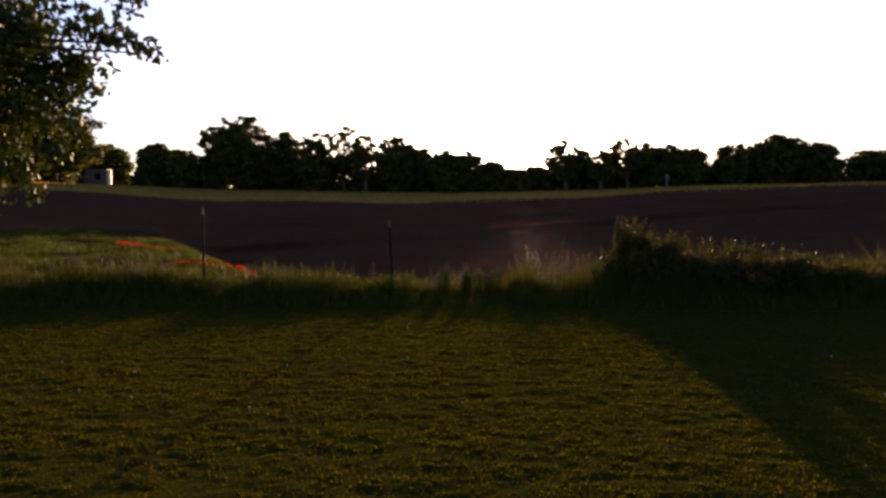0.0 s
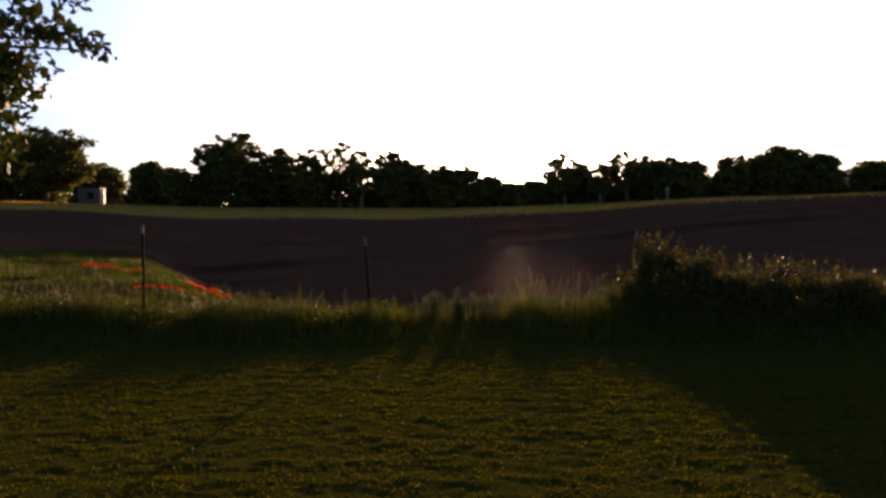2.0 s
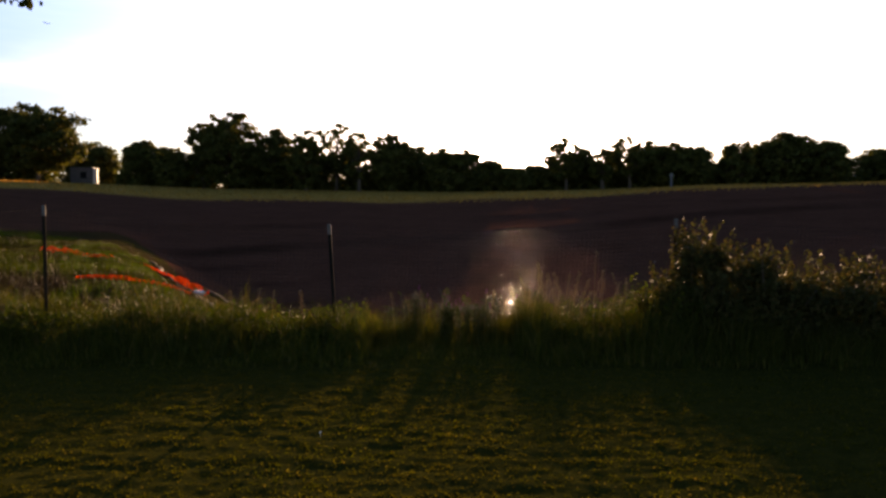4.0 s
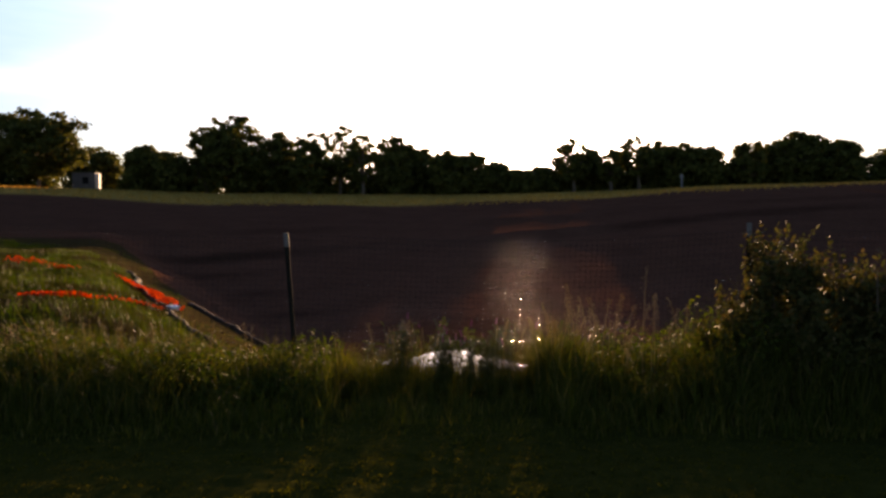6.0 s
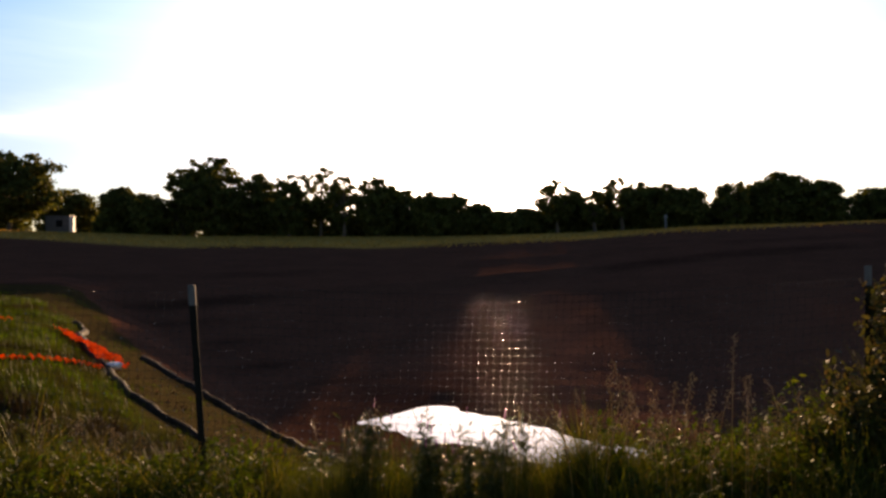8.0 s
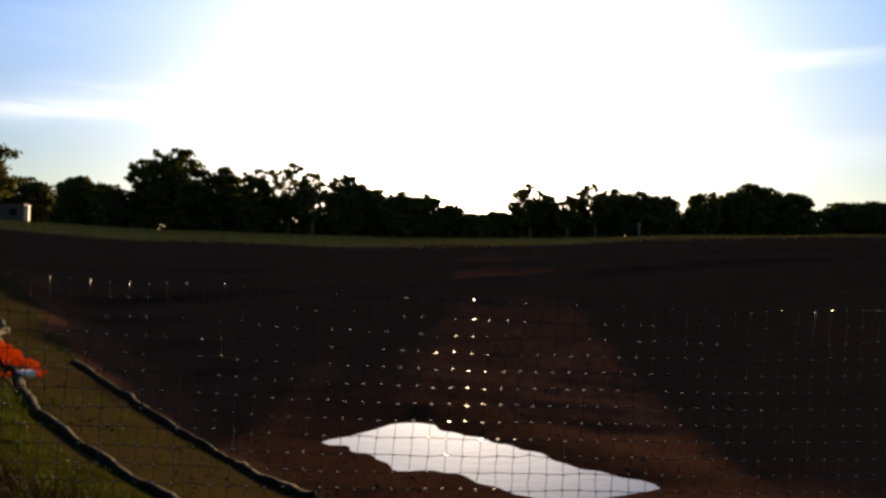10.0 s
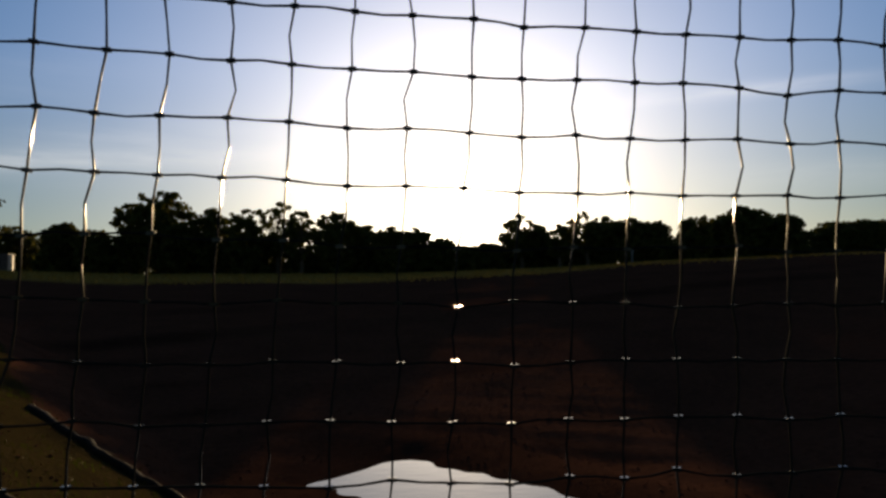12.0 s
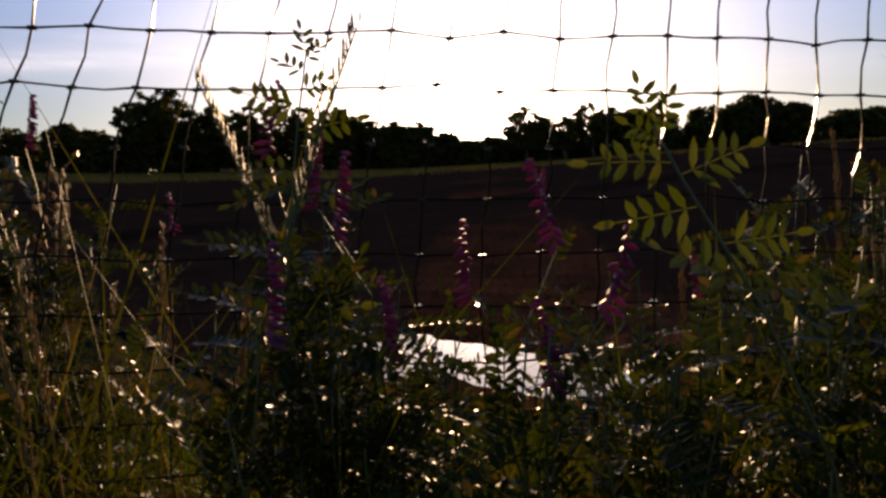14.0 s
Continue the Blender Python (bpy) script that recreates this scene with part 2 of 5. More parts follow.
MAT_NET = surface("black_plastic_net", (0.010, 0.010, 0.010), (0.018, 0.018, 0.018), 30.0, 0.5, 0, 0.0, 0.0002)
MAT_NET.node_tree.nodes["Principled BSDF"].inputs["Specular IOR Level"].default_value = 0.04
MAT_NET.node_tree.nodes["Principled BSDF"].inputs["Roughness"].default_value = 0.18
MAT_STRAND = surface("black_plastic_strand", (0.010, 0.010, 0.010), (0.018, 0.018, 0.018), 30.0, 0.7, 0, 0.0, 0.0002)
MAT_STRAND.node_tree.nodes["Principled BSDF"].inputs["Specular IOR Level"].default_value = 0.0
MAT_KNOT = surface("black_plastic_knots", (0.012, 0.012, 0.012), (0.022, 0.022, 0.022), 30.0, 0.12, 0, 0.0, 0.0002)
MAT_KNOT.node_tree.nodes["Principled BSDF"].inputs["Specular IOR Level"].default_value = 0.22
MAT_KNOT.node_tree.nodes["Principled BSDF"].inputs["Roughness"].default_value = 0.15
MAT_ORANGE = leafy("orange_plastic_mesh", [(0.0, (0.46, 0.034, 0.008)), (1.0, (0.60, 0.06, 0.012))], 0.6, 0.4, (1.0, 0.6, 0.3), gloss=0.0)
MAT_SOCK = surface("dark_filter_sock", (0.009, 0.006, 0.004), (0.026, 0.017, 0.011), 6.0, 0.85, 0, 0.5, 0.01)
MAT_SHED = surface("white_shed_siding", (0.11, 0.115, 0.125), (0.17, 0.175, 0.18), 1.5, 0.6, 0, 0.1, 0.01)
MAT_WHITE = surface("white_paint", (0.68, 0.68, 0.66), (0.82, 0.81, 0.78), 2.0, 0.5, 0, 0.1, 0.01)
MAT_SCRAP = surface("weathered_white_plastic", (0.74, 0.66, 0.56), (0.86, 0.78, 0.68), 6.0, 0.4, 0, 0.1, 0.01)
MAT_SHEDTRIM = surface("dark_window_glass", (0.012, 0.013, 0.015), (0.02, 0.021, 0.023), 2.0, 0.6, 0, 0.05, 0.002)
for m in (MAT_SOCK, MAT_POST, MAT_BARK, MAT_SHED, MAT_SHEDTRIM):
    m.node_tree.nodes["Principled BSDF"].inputs["Specular IOR Level"].default_value = 0.06


def water_material():
    m, nt, b = node_mat("still_muddy_water")
    b.inputs["Base Color"].default_value = (0.03, 0.026, 0.02, 1)
    b.inputs["Roughness"].default_value = 0.03
    b.inputs["IOR"].default_value = 1.33
    bump(nt, b, noise_out(nt, 1.6, 3, 0.5, (1.0, 2.2, 1.0)), 0.12, 0.02)
    return m


MAT_WATER = water_material()


# ---------- helpers ----------
def mesh_np(name, verts, faces):
    """A mesh from an array of corners and an array of faces that have one count of corners."""
    verts, faces = np.asarray(verts, np.float32).reshape(-1, 3), np.asarray(faces, np.int32)
    k = faces.shape[1]
    me = bpy.data.meshes.new(name)
    me.vertices.add(len(verts))
    me.vertices.foreach_set("co", verts.ravel())
    me.loops.add(faces.size)
    me.loops.foreach_set("vertex_index", faces.ravel())
    me.polygons.add(len(faces))
    me.polygons.foreach_set("loop_start", np.arange(0, faces.size, k, dtype=np.int32))
    me.update(calc_edges=True)
    return me


def thing(name, place, label, category, group="", kind=""):
    ob = new(name)
    ob.location = place
    return tagged(ob, label, category, group, kind)


def link(name, me, mat, parent=None, label=""):
    ob = new(name, me)
    if not me.materials:
        me.materials.append(mat)
    if parent:
        ob.parent = parent
    if label:
        ob["label"] = label
    return ob


def part(name, bm, mat, parent=None, label="", smooth=False):
    me = bpy.data.meshes.new(name)
    bm.to_mesh(me)
    bm.free()
    if smooth:
        for p in me.polygons:
            p.use_smooth = True
    return link(name, me, mat, parent, label)


def tube(bm, pts, radii, sides=6):
    """A tapered tube along points."""
    pts = [Vector(p) for p in pts]
    rings = []
    for i, p in enumerate(pts):
        d = (pts[min(i + 1, len(pts) - 1)] - pts[max(i - 1, 0)]).normalized()
        a = d.orthogonal().normalized()
        b = d.cross(a)
        rings.append([bm.verts.new(p + float(radii[i]) * (math.cos(q) * a + math.sin(q) * b))
                      for q in (2 * math.pi * k / sides for k in range(sides))])
    for r0, r1 in zip(rings, rings[1:]):
        best = min(range(sides), key=lambda s: sum((r0[k].co - r1[(k + s) % sides].co).length for k in range(sides)))
        for k in range(sides):
            bm.faces.new((r0[k], r0[(k + 1) % sides], r1[(k + 1 + best) % sides], r1[(k + best) % sides]))
    bm.faces.new(rings[0][::-1])
    bm.faces.new(rings[-1])


def box(bm, lo, hi, bevel=0.0):
    res = bmesh.ops.create_cube(bm, size=1.0)
    lo, hi = Vector(lo), Vector(hi)
    for v in res["verts"]:
        v.co = Vector(((v.co.x + 0.5) * (hi.x - lo.x) + lo.x, (v.co.y + 0.5) * (hi.y - lo.y) + lo.y, (v.co.z + 0.5) * (hi.z - lo.z) + lo.z))
    if bevel:
        bmesh.ops.bevel(bm, geom=list({e for v in res["verts"] for e in v.link_edges}), offset=bevel, segments=2, affect="EDGES")


def blades(base, height, width, lean, rng, bend=0.6, turn=None):
    """Tapered, bent grass blades on the base points: corners and faces (two triangles and a tip each)."""
    n = len(base)
    ang = rng.uniform(0, 2 * np.pi, n) if turn is None else turn
    side = np.stack([np.cos(ang), np.sin(ang), np.zeros(n)], 1) * (width / 2)[:, None]
    la = rng.uniform(0, 2 * np.pi, n)
    ld = np.stack([np.cos(la), np.sin(la), np.zeros(n)], 1) * (lean * height)[:, None]
    up = np.zeros((n, 3))
    up[:, 2] = height
    mid = base + up * 0.55 + ld * (1 - bend) * 0.55
    tip = base + up * np.sqrt(np.clip(1 - lean[:, None] ** 2 * 0.5, 0.2, 1)) + ld
    v = np.stack([base - side, base + side, mid + side * 0.75, mid - side * 0.75, tip], 1).reshape(-1, 3)
    k = (np.arange(n) * 5)[:, None, None]
    f = (np.array([[0, 1, 2], [0, 2, 3], [3, 2, 4]])[None] + k).reshape(-1, 3)
    return v, f


def leaf_quads(centres, size, rng, long=1.5):
    """Small bent leaves of six corners, turned at random, round the centres."""
    n = len(centres)
    a = rng.normal(size=(n, 3))
    a /= np.linalg.norm(a, axis=1, keepdims=True)
    b = rng.normal(size=(n, 3))
    b -= (b * a).sum(1, keepdims=True) * a
    b /= np.linalg.norm(b, axis=1, keepdims=True)
    c = np.cross(a, b)
    s = size[:, None]
    pts = [centres - a * s * long / 2, centres - a * s * 0.1 * long + b * s * 0.42, centres + a * s * 0.25 * long + b * s * 0.38 + c * s * 0.1,
           centres + a * s * long / 2 + c * s * 0.15, centres + a * s * 0.25 * long - b * s * 0.38 + c * s * 0.1, centres - a * s * 0.1 * long - b * s * 0.42]
    v = np.stack(pts, 1).reshape(-1, 3)
    k = (np.arange(n) * 6)[:, None, None]
    f = (np.array([[0, 1, 2, 3], [0, 3, 4, 5]])[None] + k).reshape(-1, 4)
    return v, f


def leaf_sprays(centres, size, rng):
    """Far foliage: one kinked four-cornered spray on each point."""
    n = len(centres)
    a, b = rng.normal(size=(n, 3)), rng.normal(size=(n, 3))
    a /= np.linalg.norm(a, axis=1, keepdims=True)
    b -= (b * a).sum(1, keepdims=True) * a
    b /= np.linalg.norm(b, axis=1, keepdims=True)
    s = size[:, None]
    v = np.stack([centres - a * s * 0.7, centres + b * s * 0.4, centres + a * s * 0.7, centres - b * s * 0.4 + np.cross(a, b) * s * 0.25], 1).reshape(-1, 3)
    f = np.array([[0, 1, 2, 3]]) + (np.arange(n) * 4)[:, None]
    return v, f


# ---------- ground ----------
def smooth_min(a, b, k):
    h = np.clip(0.5 + 0.5 * (b - a) / k, 0, 1)
    return b + (a - b) * h - k * h * (1 - h)


def smooth_max(a, b, k):
    return -smooth_min(-a, -b, k)


CREST = ((-1.3, 0.045), (-0.62, 0.041), (-0.45, 0.0275), (-0.3, 0.018), (0.0, 0.015), (0.2, 0.022), (0.35, 0.032), (0.6, 0.040), (1.3, 0.045))
FOOT = ((-1.3, 0.050), (-0.62, 0.0445), (-0.45, 0.038), (-0.3, 0.032), (0.0, 0.028), (0.2, 0.031), (0.35, 0.0375), (0.6, 0.042), (1.3, 0.046))
BERMS = ((61, 22, 0.22), (72, 16, 0.12))
FLOOR_Z = -3.3
POND = [(-2.1, 30.1), (-1.2, 30.9), (-0.7, 31.4), (-0.1, 32.3), (0.9, 32.4), (1.7, 31.5), (2.9, 30.0), (4.0, 28.8), (4.9, 27.4), (5.8, 26.7), (6.2, 26.3),
        (5.2, 25.7), (4.2, 25.2), (3.2, 25.2), (2.6, 25.6), (1.9, 26.3), (1.3, 27.1), (0.1, 27.5), (-0.5, 28.3), (-1.2, 29.4)]


def rough_noise(x, y):
    """Gentle unevenness, some centimetres to decimetres."""
    return (np.sin(x * 0.9 + 1.3 * np.sin(y * 0.37)) * np.cos(y * 0.8 + 0.7 * np.sin(x * 0.31)) * 0.5
            + np.sin(x * 2.3 + y * 1.1) * np.cos(y * 2.6 - x * 0.9) * 0.25 + np.sin(x * 0.21 - y * 0.17) * 0.8)


def pond_depth(x, y):
    """How far inside the puddle's outline, in metres (negative outside)."""
    inside = np.zeros(np.shape(x), bool)
    dist = np.full(np.shape(x), 1e9)
    for (x0, y0), (x1, y1) in zip(POND, POND[1:] + POND[:1]):
        cross = ((y0 > y) != (y1 > y)) & (x < (x1 - x0) * (y - y0) / (y1 - y0 + 1e-12) + x0)
        inside ^= cross
        t = np.clip(((x - x0) * (x1 - x0) + (y - y0) * (y1 - y0)) / ((x1 - x0) ** 2 + (y1 - y0) ** 2), 0, 1)
        dist = np.minimum(dist, np.hypot(x - x0 - t * (x1 - x0), y - y0 - t * (y1 - y0)))
    return np.where(inside, dist, -dist)


def terrain(x, y):
    x, y = np.asarray(x, float), np.asarray(y, float)
    u = np.clip(x / np.maximum(y, 20), -1.3, 1.3)
    top = 0.0 + 0.022 * np.maximum(0, -x - 3) * np.clip((y - 12) / 8, 0, 1)
    near = -0.30 * (y - 14.0)
    left = 1.25 - 0.22 * y - 0.5 * x
    right = FLOOR_Z + 0.16 * (x - 9.0)
    bank = smooth_max(smooth_max(near, left, 0.8), right, 1.0)
    z = smooth_min(top, bank, 0.5)
    zc, zf = 1.6 + 95 * np.interp(u, *zip(*CREST)), 1.6 + 137 * np.interp(u, *zip(*FOOT))
    s = np.clip((y - 31) / (95 - 31), 0, 1)
    far = FLOOR_Z + (zc - FLOOR_Z) * (0.75 * s + 0.25 * s * s * (3 - 2 * s))
    far = np.where(y > 95, zc + (zf - zc) * np.clip((y - 95) / 42, 0, 1), far)
    # beyond the field edge the land goes on rising gently
    far = np.where(y > 137, 1.6 + (137 + 0.98 * (np.minimum(y, 190) - 137)) * np.interp(u, *zip(*FOOT)), far)
    # low earth berms run across the far slope
    for y0, tilt, high in BERMS:
        yb = y0 + tilt * u + 0.8 * np.sin(x * 0.09)
        far = far + high * np.exp(-((y - yb) / 1.3) ** 2) - 0.5 * high * np.exp(-((y - yb + 2.4) / 1.4) ** 2)
    z = np.where(y > 18, smooth_max(z, np.maximum(far, FLOOR_Z), 0.25), z)
    amp = np.clip((y - 14) / 10, 0.04, 1.0) * np.where(y > 34, 0.05, 0.06)
    z = z + amp * rough_noise(x, y)
    d = pond_depth(x, y) + 0.12 * np.sin(2.6 * x + 1.3 * np.sin(1.9 * y)) + 0.07 * np.sin(5.3 * x - 4.1 * y)
    near_pond = np.clip(1 + d / 2.5, 0, 1)
    z = z * (1 - near_pond) + (FLOOR_Z + 0.05 - 0.10 * d.clip(-2, 1.5)) * near_pond
    return z


SOCK_OUT = [(-11.6, 34.2), (-10.8, 32.9), (-9.6, 31.6), (-8.2, 30.4), (-6.65, 29.0), (-5.7, 28.2), (-4.7, 27.6), (-3.9, 27.2), (-3.1, 26.8), (-2.2, 26.1), (-1.4, 25.4)]
SOCK_IN = [(-10.6, 31.2), (-9.9, 30.4), (-9.3, 28.8), (-8.0, 26.5), (-6.5, 24.4), (-5.8, 23.3), (-5.1, 22.6), (-4.3, 22.1), (-3.4, 21.6), (-2.6, 21.0)]


def covers(x, y):
    """Green turf, dry field in a painted sunlit gold and thin olive growth between the socks, 0 to 1."""
    u = np.clip(x / np.maximum(y, 20), -1.3, 1.3)
    wave = 0.35 * np.sin(x * 1.7) + 0.25 * np.sin(x * 3.9 + y)
    y_in = np.interp(x, [-20, *[p[0] for p in SOCK_IN], -1.0, 1.0, 9.0], [42, *[p[1] for p in SOCK_IN], 19.6, 18.0, 17.0])
    y_out = np.interp(x, [-20, *[p[0] for p in SOCK_OUT], 0.0, 3.0, 9.0], [46, *[p[1] for p in SOCK_OUT], 24.0, 20.0, 18.0])
    green = np.clip(0.5 + (y_in - 0.2 - y + wave) * 0.5, 0, 1)
    thin = np.clip(0.5 + (y_out + 0.5 + 0.35 * np.clip(-x - 7, 0, 8) - y + 0.6 * wave) * 0.6, 0, 1)
    green, thin = np.where(y > 44, 0, green), np.where(y > 48, 0, thin)
    straw_lit = np.clip((y - 82 - 10 * np.clip((u + 0.1) / 0.2, 0, 1) + 4.0 * np.sin(x * 0.07) + 2.5 * np.sin(x * 0.23 + y * 0.1)) / 16, 0, 1)
    return green, straw_lit, thin


def wet_and_shaded(x, y):
    """Damp, darker earth along the foot of the berms and round the puddle, where it also shades down the sunlit floor,
    0 to 1.
    """
    u = np.clip(x / np.maximum(y, 20), -1.3, 1.3)
    wet_shade = np.zeros(np.shape(x))
    for (y0, tilt, high), amount in zip(BERMS, (1.0, 0.6)):
        yb = y0 + tilt * u + 0.8 * np.sin(x * 0.09) - 1.2
        broken = np.clip(0.55 + 0.6 * np.sin(x * 0.13 + y0) + 0.4 * np.sin(x * 0.41), 0, 1) * np.clip(np.abs(u) / 0.16 - 0.4, 0, 1)
        wet_shade = np.maximum(wet_shade, amount * broken * np.exp(-((y - yb) / 1.1) ** 2))
    for cx, cy, rx, ry in ((-6.5, 38.0, 1.6, 0.5), (-2.5, 35.5, 2.4, 0.6), (-13.0, 47.0, 3.0, 0.9), (5.0, 44.0, 3.5, 0.7), (-9.0, 42.5, 1.5, 0.5)):
        wet_shade = np.maximum(wet_shade, 0.8 * np.exp(-((x - cx) / rx) ** 2 - ((y - cy - 0.25 * (x - cx)) / ry) ** 2))
    # damp rim, drawn metres wider so its dark tone mutes the sunlit floor
    return np.maximum(wet_shade, 0.9 * np.clip(1 + pond_depth(x, y) / 4.5, 0, 1) ** 0.7 * (y < 42))


def spread(lo, hi, step, far, growth=1.28):
    a = list(np.arange(lo, hi + 1e-6, step))
    s = step
    while a[-1] < far[1]:
        s *= growth
        a.append(a[-1] + s)
    s = step
    while a[0] > far[0]:
        s *= growth
        a.insert(0, a[0] - s)
    return np.array(a)


def make_ground():
    xs = spread(-18, 14, 0.25, (-2600, 2600), 1.13)
    ys = spread(-2, 36, 0.25, (-1500, 3200), 1.045)
    gx, gy = np.meshgrid(xs, ys)
    gz = terrain(gx, gy)
    v = np.stack([gx, gy, gz], -1).reshape(-1, 3)
    nx, ny = len(xs), len(ys)
    i = (np.arange(ny - 1)[:, None] * nx + np.arange(nx - 1)[None]).ravel()
    f = np.stack([i, i + 1, i + nx + 1, i + nx], 1)
    me = mesh_np("ground", v, f)
    me.polygons.foreach_set("use_smooth", np.ones(len(f), bool))
    g, s, o = covers(gx, gy)
    col = np.ones((nx * ny, 4), np.float32)
    col[:, 0], col[:, 1], col[:, 2], col[:, 3] = g.ravel(), s.ravel(), o.ravel(), wet_and_shaded(gx, gy).ravel()
    at = me.color_attributes.new("cover", "FLOAT_COLOR", "POINT")
    at.data.foreach_set("color", col.ravel())
    tagged(link("ground", me, MAT_GROUND), "mown lawn, grassy bank and bare earth basin", "ground", kind="structure")


make_ground()


def make_water():
    bm = bmesh.new()
    cx, cy = sum(p[0] for p in POND) / len(POND), sum(p[1] for p in POND) / len(POND)
    top = [bm.verts.new((cx + (x - cx) * 1.12, cy + (y - cy) * 1.12, FLOOR_Z + 0.03)) for x, y in POND]
    bm.faces.new(top[::-1])
    bmesh.ops.recalc_face_normals(bm, faces=bm.faces[:])
    if bm.faces[:][0].normal.z < 0:
        bm.faces[:][0].normal_flip()
    tagged(part("water", bm, MAT_WATER), "shallow still puddle at the bottom of the basin", "water", kind="structure")


make_water()


# ---------- trees ----------
def crown_points(blobs, n, rng, shell=0.55, clumps=13):
    # each bough carries a number of smaller clumps
    sub = []
    for x, y, z, r in blobs:
        for _ in range(clumps):
            d = rng.normal(size=3)
            d /= np.linalg.norm(d)
            sub.append((*(np.array([x, y, z]) + d * r * rng.uniform(0.35, 0.95) * np.array([1, 1, 0.85])), r * rng.uniform(0.26, 0.50)))
    if sub:
        blobs = sub
    w = np.array([b[3] ** 2 for b in blobs])
    pick = rng.choice(len(blobs), n, p=w / w.sum())
    d = rng.normal(size=(n, 3))
    d /= np.linalg.norm(d, axis=1, keepdims=True)
    r = shell + (1 - shell) * rng.uniform(0, 1, n) ** 0.6
    r *= 1 + 0.22 * rng.normal(size=n)
    B = np.array(blobs)
    return B[pick, :3] + d * (B[pick, 3] * r)[:, None] * np.array([1, 1, 0.8])


def make_tree(name, x, y, height, width, seed, label, mat, group, low=0.12, trunk_r=0.4, airy=False):
    """A broad oak: trunk, spreading boughs, and flattened leaf clumps at their ends with sky between."""
    rng = np.random.default_rng(seed)
    z0 = float(terrain(x, y)) - 0.1
    ob = thing(name, (x, y, z0), label, "tree", group)
    hw, zb = width / 2, low * height
    zc = zb + (height - zb) * 0.42
    hu, hl = height - zc, zc - zb
    lobes = rng.uniform(0, 2 * math.pi, 3)
    tips = []
    for k in range(int(16 + width * (1.3 if airy else 1.9))):
        zd = rng.uniform(-0.65, 0.98)
        a = 2.4 * k + rng.uniform(-0.4, 0.4)
        out = math.sqrt(1 - zd * zd) * rng.uniform(0.70, 0.97) * (1 + 0.10 * math.sin(2 * a + lobes[0]) + 0.07 * math.sin(5 * a + lobes[1]))
        up = zd * (hu if zd > 0 else hl) * rng.uniform(0.78, 1.0) * (1 + 0.06 * math.sin(3 * a + lobes[2]))
        tips.append(Vector((hw * out * math.cos(a), hw * 0.8 * out * math.sin(a), min(zc + up, height - 0.5))))
    tips.append(Vector((rng.uniform(-0.15, 0.15) * hw, 0, height - 0.45)))
    bm = bmesh.new()
    fork = max(1.2, zb + 0.14 * height)
    lean = rng.uniform(-0.03, 0.03) * height
    tube(bm, [(0, 0, -0.2), (0.02 * height, 0, 0.5), (lean, 0, fork), (lean * 1.4, 0, height * 0.6), (lean * 1.6, 0, height * 0.85)],
         [trunk_r * 1.35, trunk_r, trunk_r * 0.75, trunk_r * 0.4, trunk_r * 0.12], 8)
    for q in tips:
        s = min(max(fork * 0.8, q.z - 0.32 * height), height * 0.6)
        mid = Vector((lean + (q.x - lean) * 0.5 + rng.normal() * 0.2, q.y * 0.5, s + (q.z - s) * 0.42))
        far = mid.lerp(q, 0.55) + Vector((rng.normal() * 0.25, 0, 0.2))
        tube(bm, [(lean, 0, s), mid, far, q], [trunk_r * 0.40, trunk_r * 0.27, trunk_r * 0.16, trunk_r * 0.05], 5)
    part("trunk", bm, MAT_BARK, ob, smooth=True)
    clumps = []
    for q in tips:
        for _ in range(4 if airy else 6):
            d = Vector(rng.normal(size=3)) * width * 0.055
            r = rng.uniform(0.40, 0.85) * math.sqrt(width / 11)
            clumps.append((q.x + d.x, q.y + d.y, min(q.z + d.z * 0.6, height - r * 0.55), r))
    for _ in range(int(len(tips) * (2.0 if airy else 4.2))):
        a, rr, zz = rng.uniform(0, 2 * math.pi), math.sqrt(rng.uniform(0, 1)) * 0.85, rng.uniform(0, 0.62 if airy else 0.86) ** 1.15
        wide = math.sqrt(max(0.05, 1 - ((zb + zz * (height - zb) - zc) / (hu if zb + zz * (height - zb) > zc else hl)) ** 2 * 0.8))
        clumps.append((hw * rr * wide * math.cos(a), hw * 0.8 * rr * wide * math.sin(a), zb + zz * (height - zb), rng.uniform(0.8, 1.35) * math.sqrt(width / 11)))
    C = np.array(clumps)
    count = (21 * C[:, 3] ** 2).astype(int) + 8
    idx = np.repeat(np.arange(len(C)), count)
    d = rng.normal(size=(len(idx), 3))
    d /= np.linalg.norm(d, axis=1, keepdims=True)
    pts = C[idx, :3] + d * (C[idx, 3] * rng.uniform(0.15, 1, len(idx)) ** 0.5 * (1 + 0.2 * rng.normal(size=len(idx))))[:, None] * np.array([1, 1, 0.62])
    pts = pts[pts[:, 2] > 0.3]
    v, f = leaf_sprays(pts, rng.uniform(0.32, 0.68, len(pts)), rng)
    link("crown", mesh_np("crown", v, f), mat, ob)
    return ob


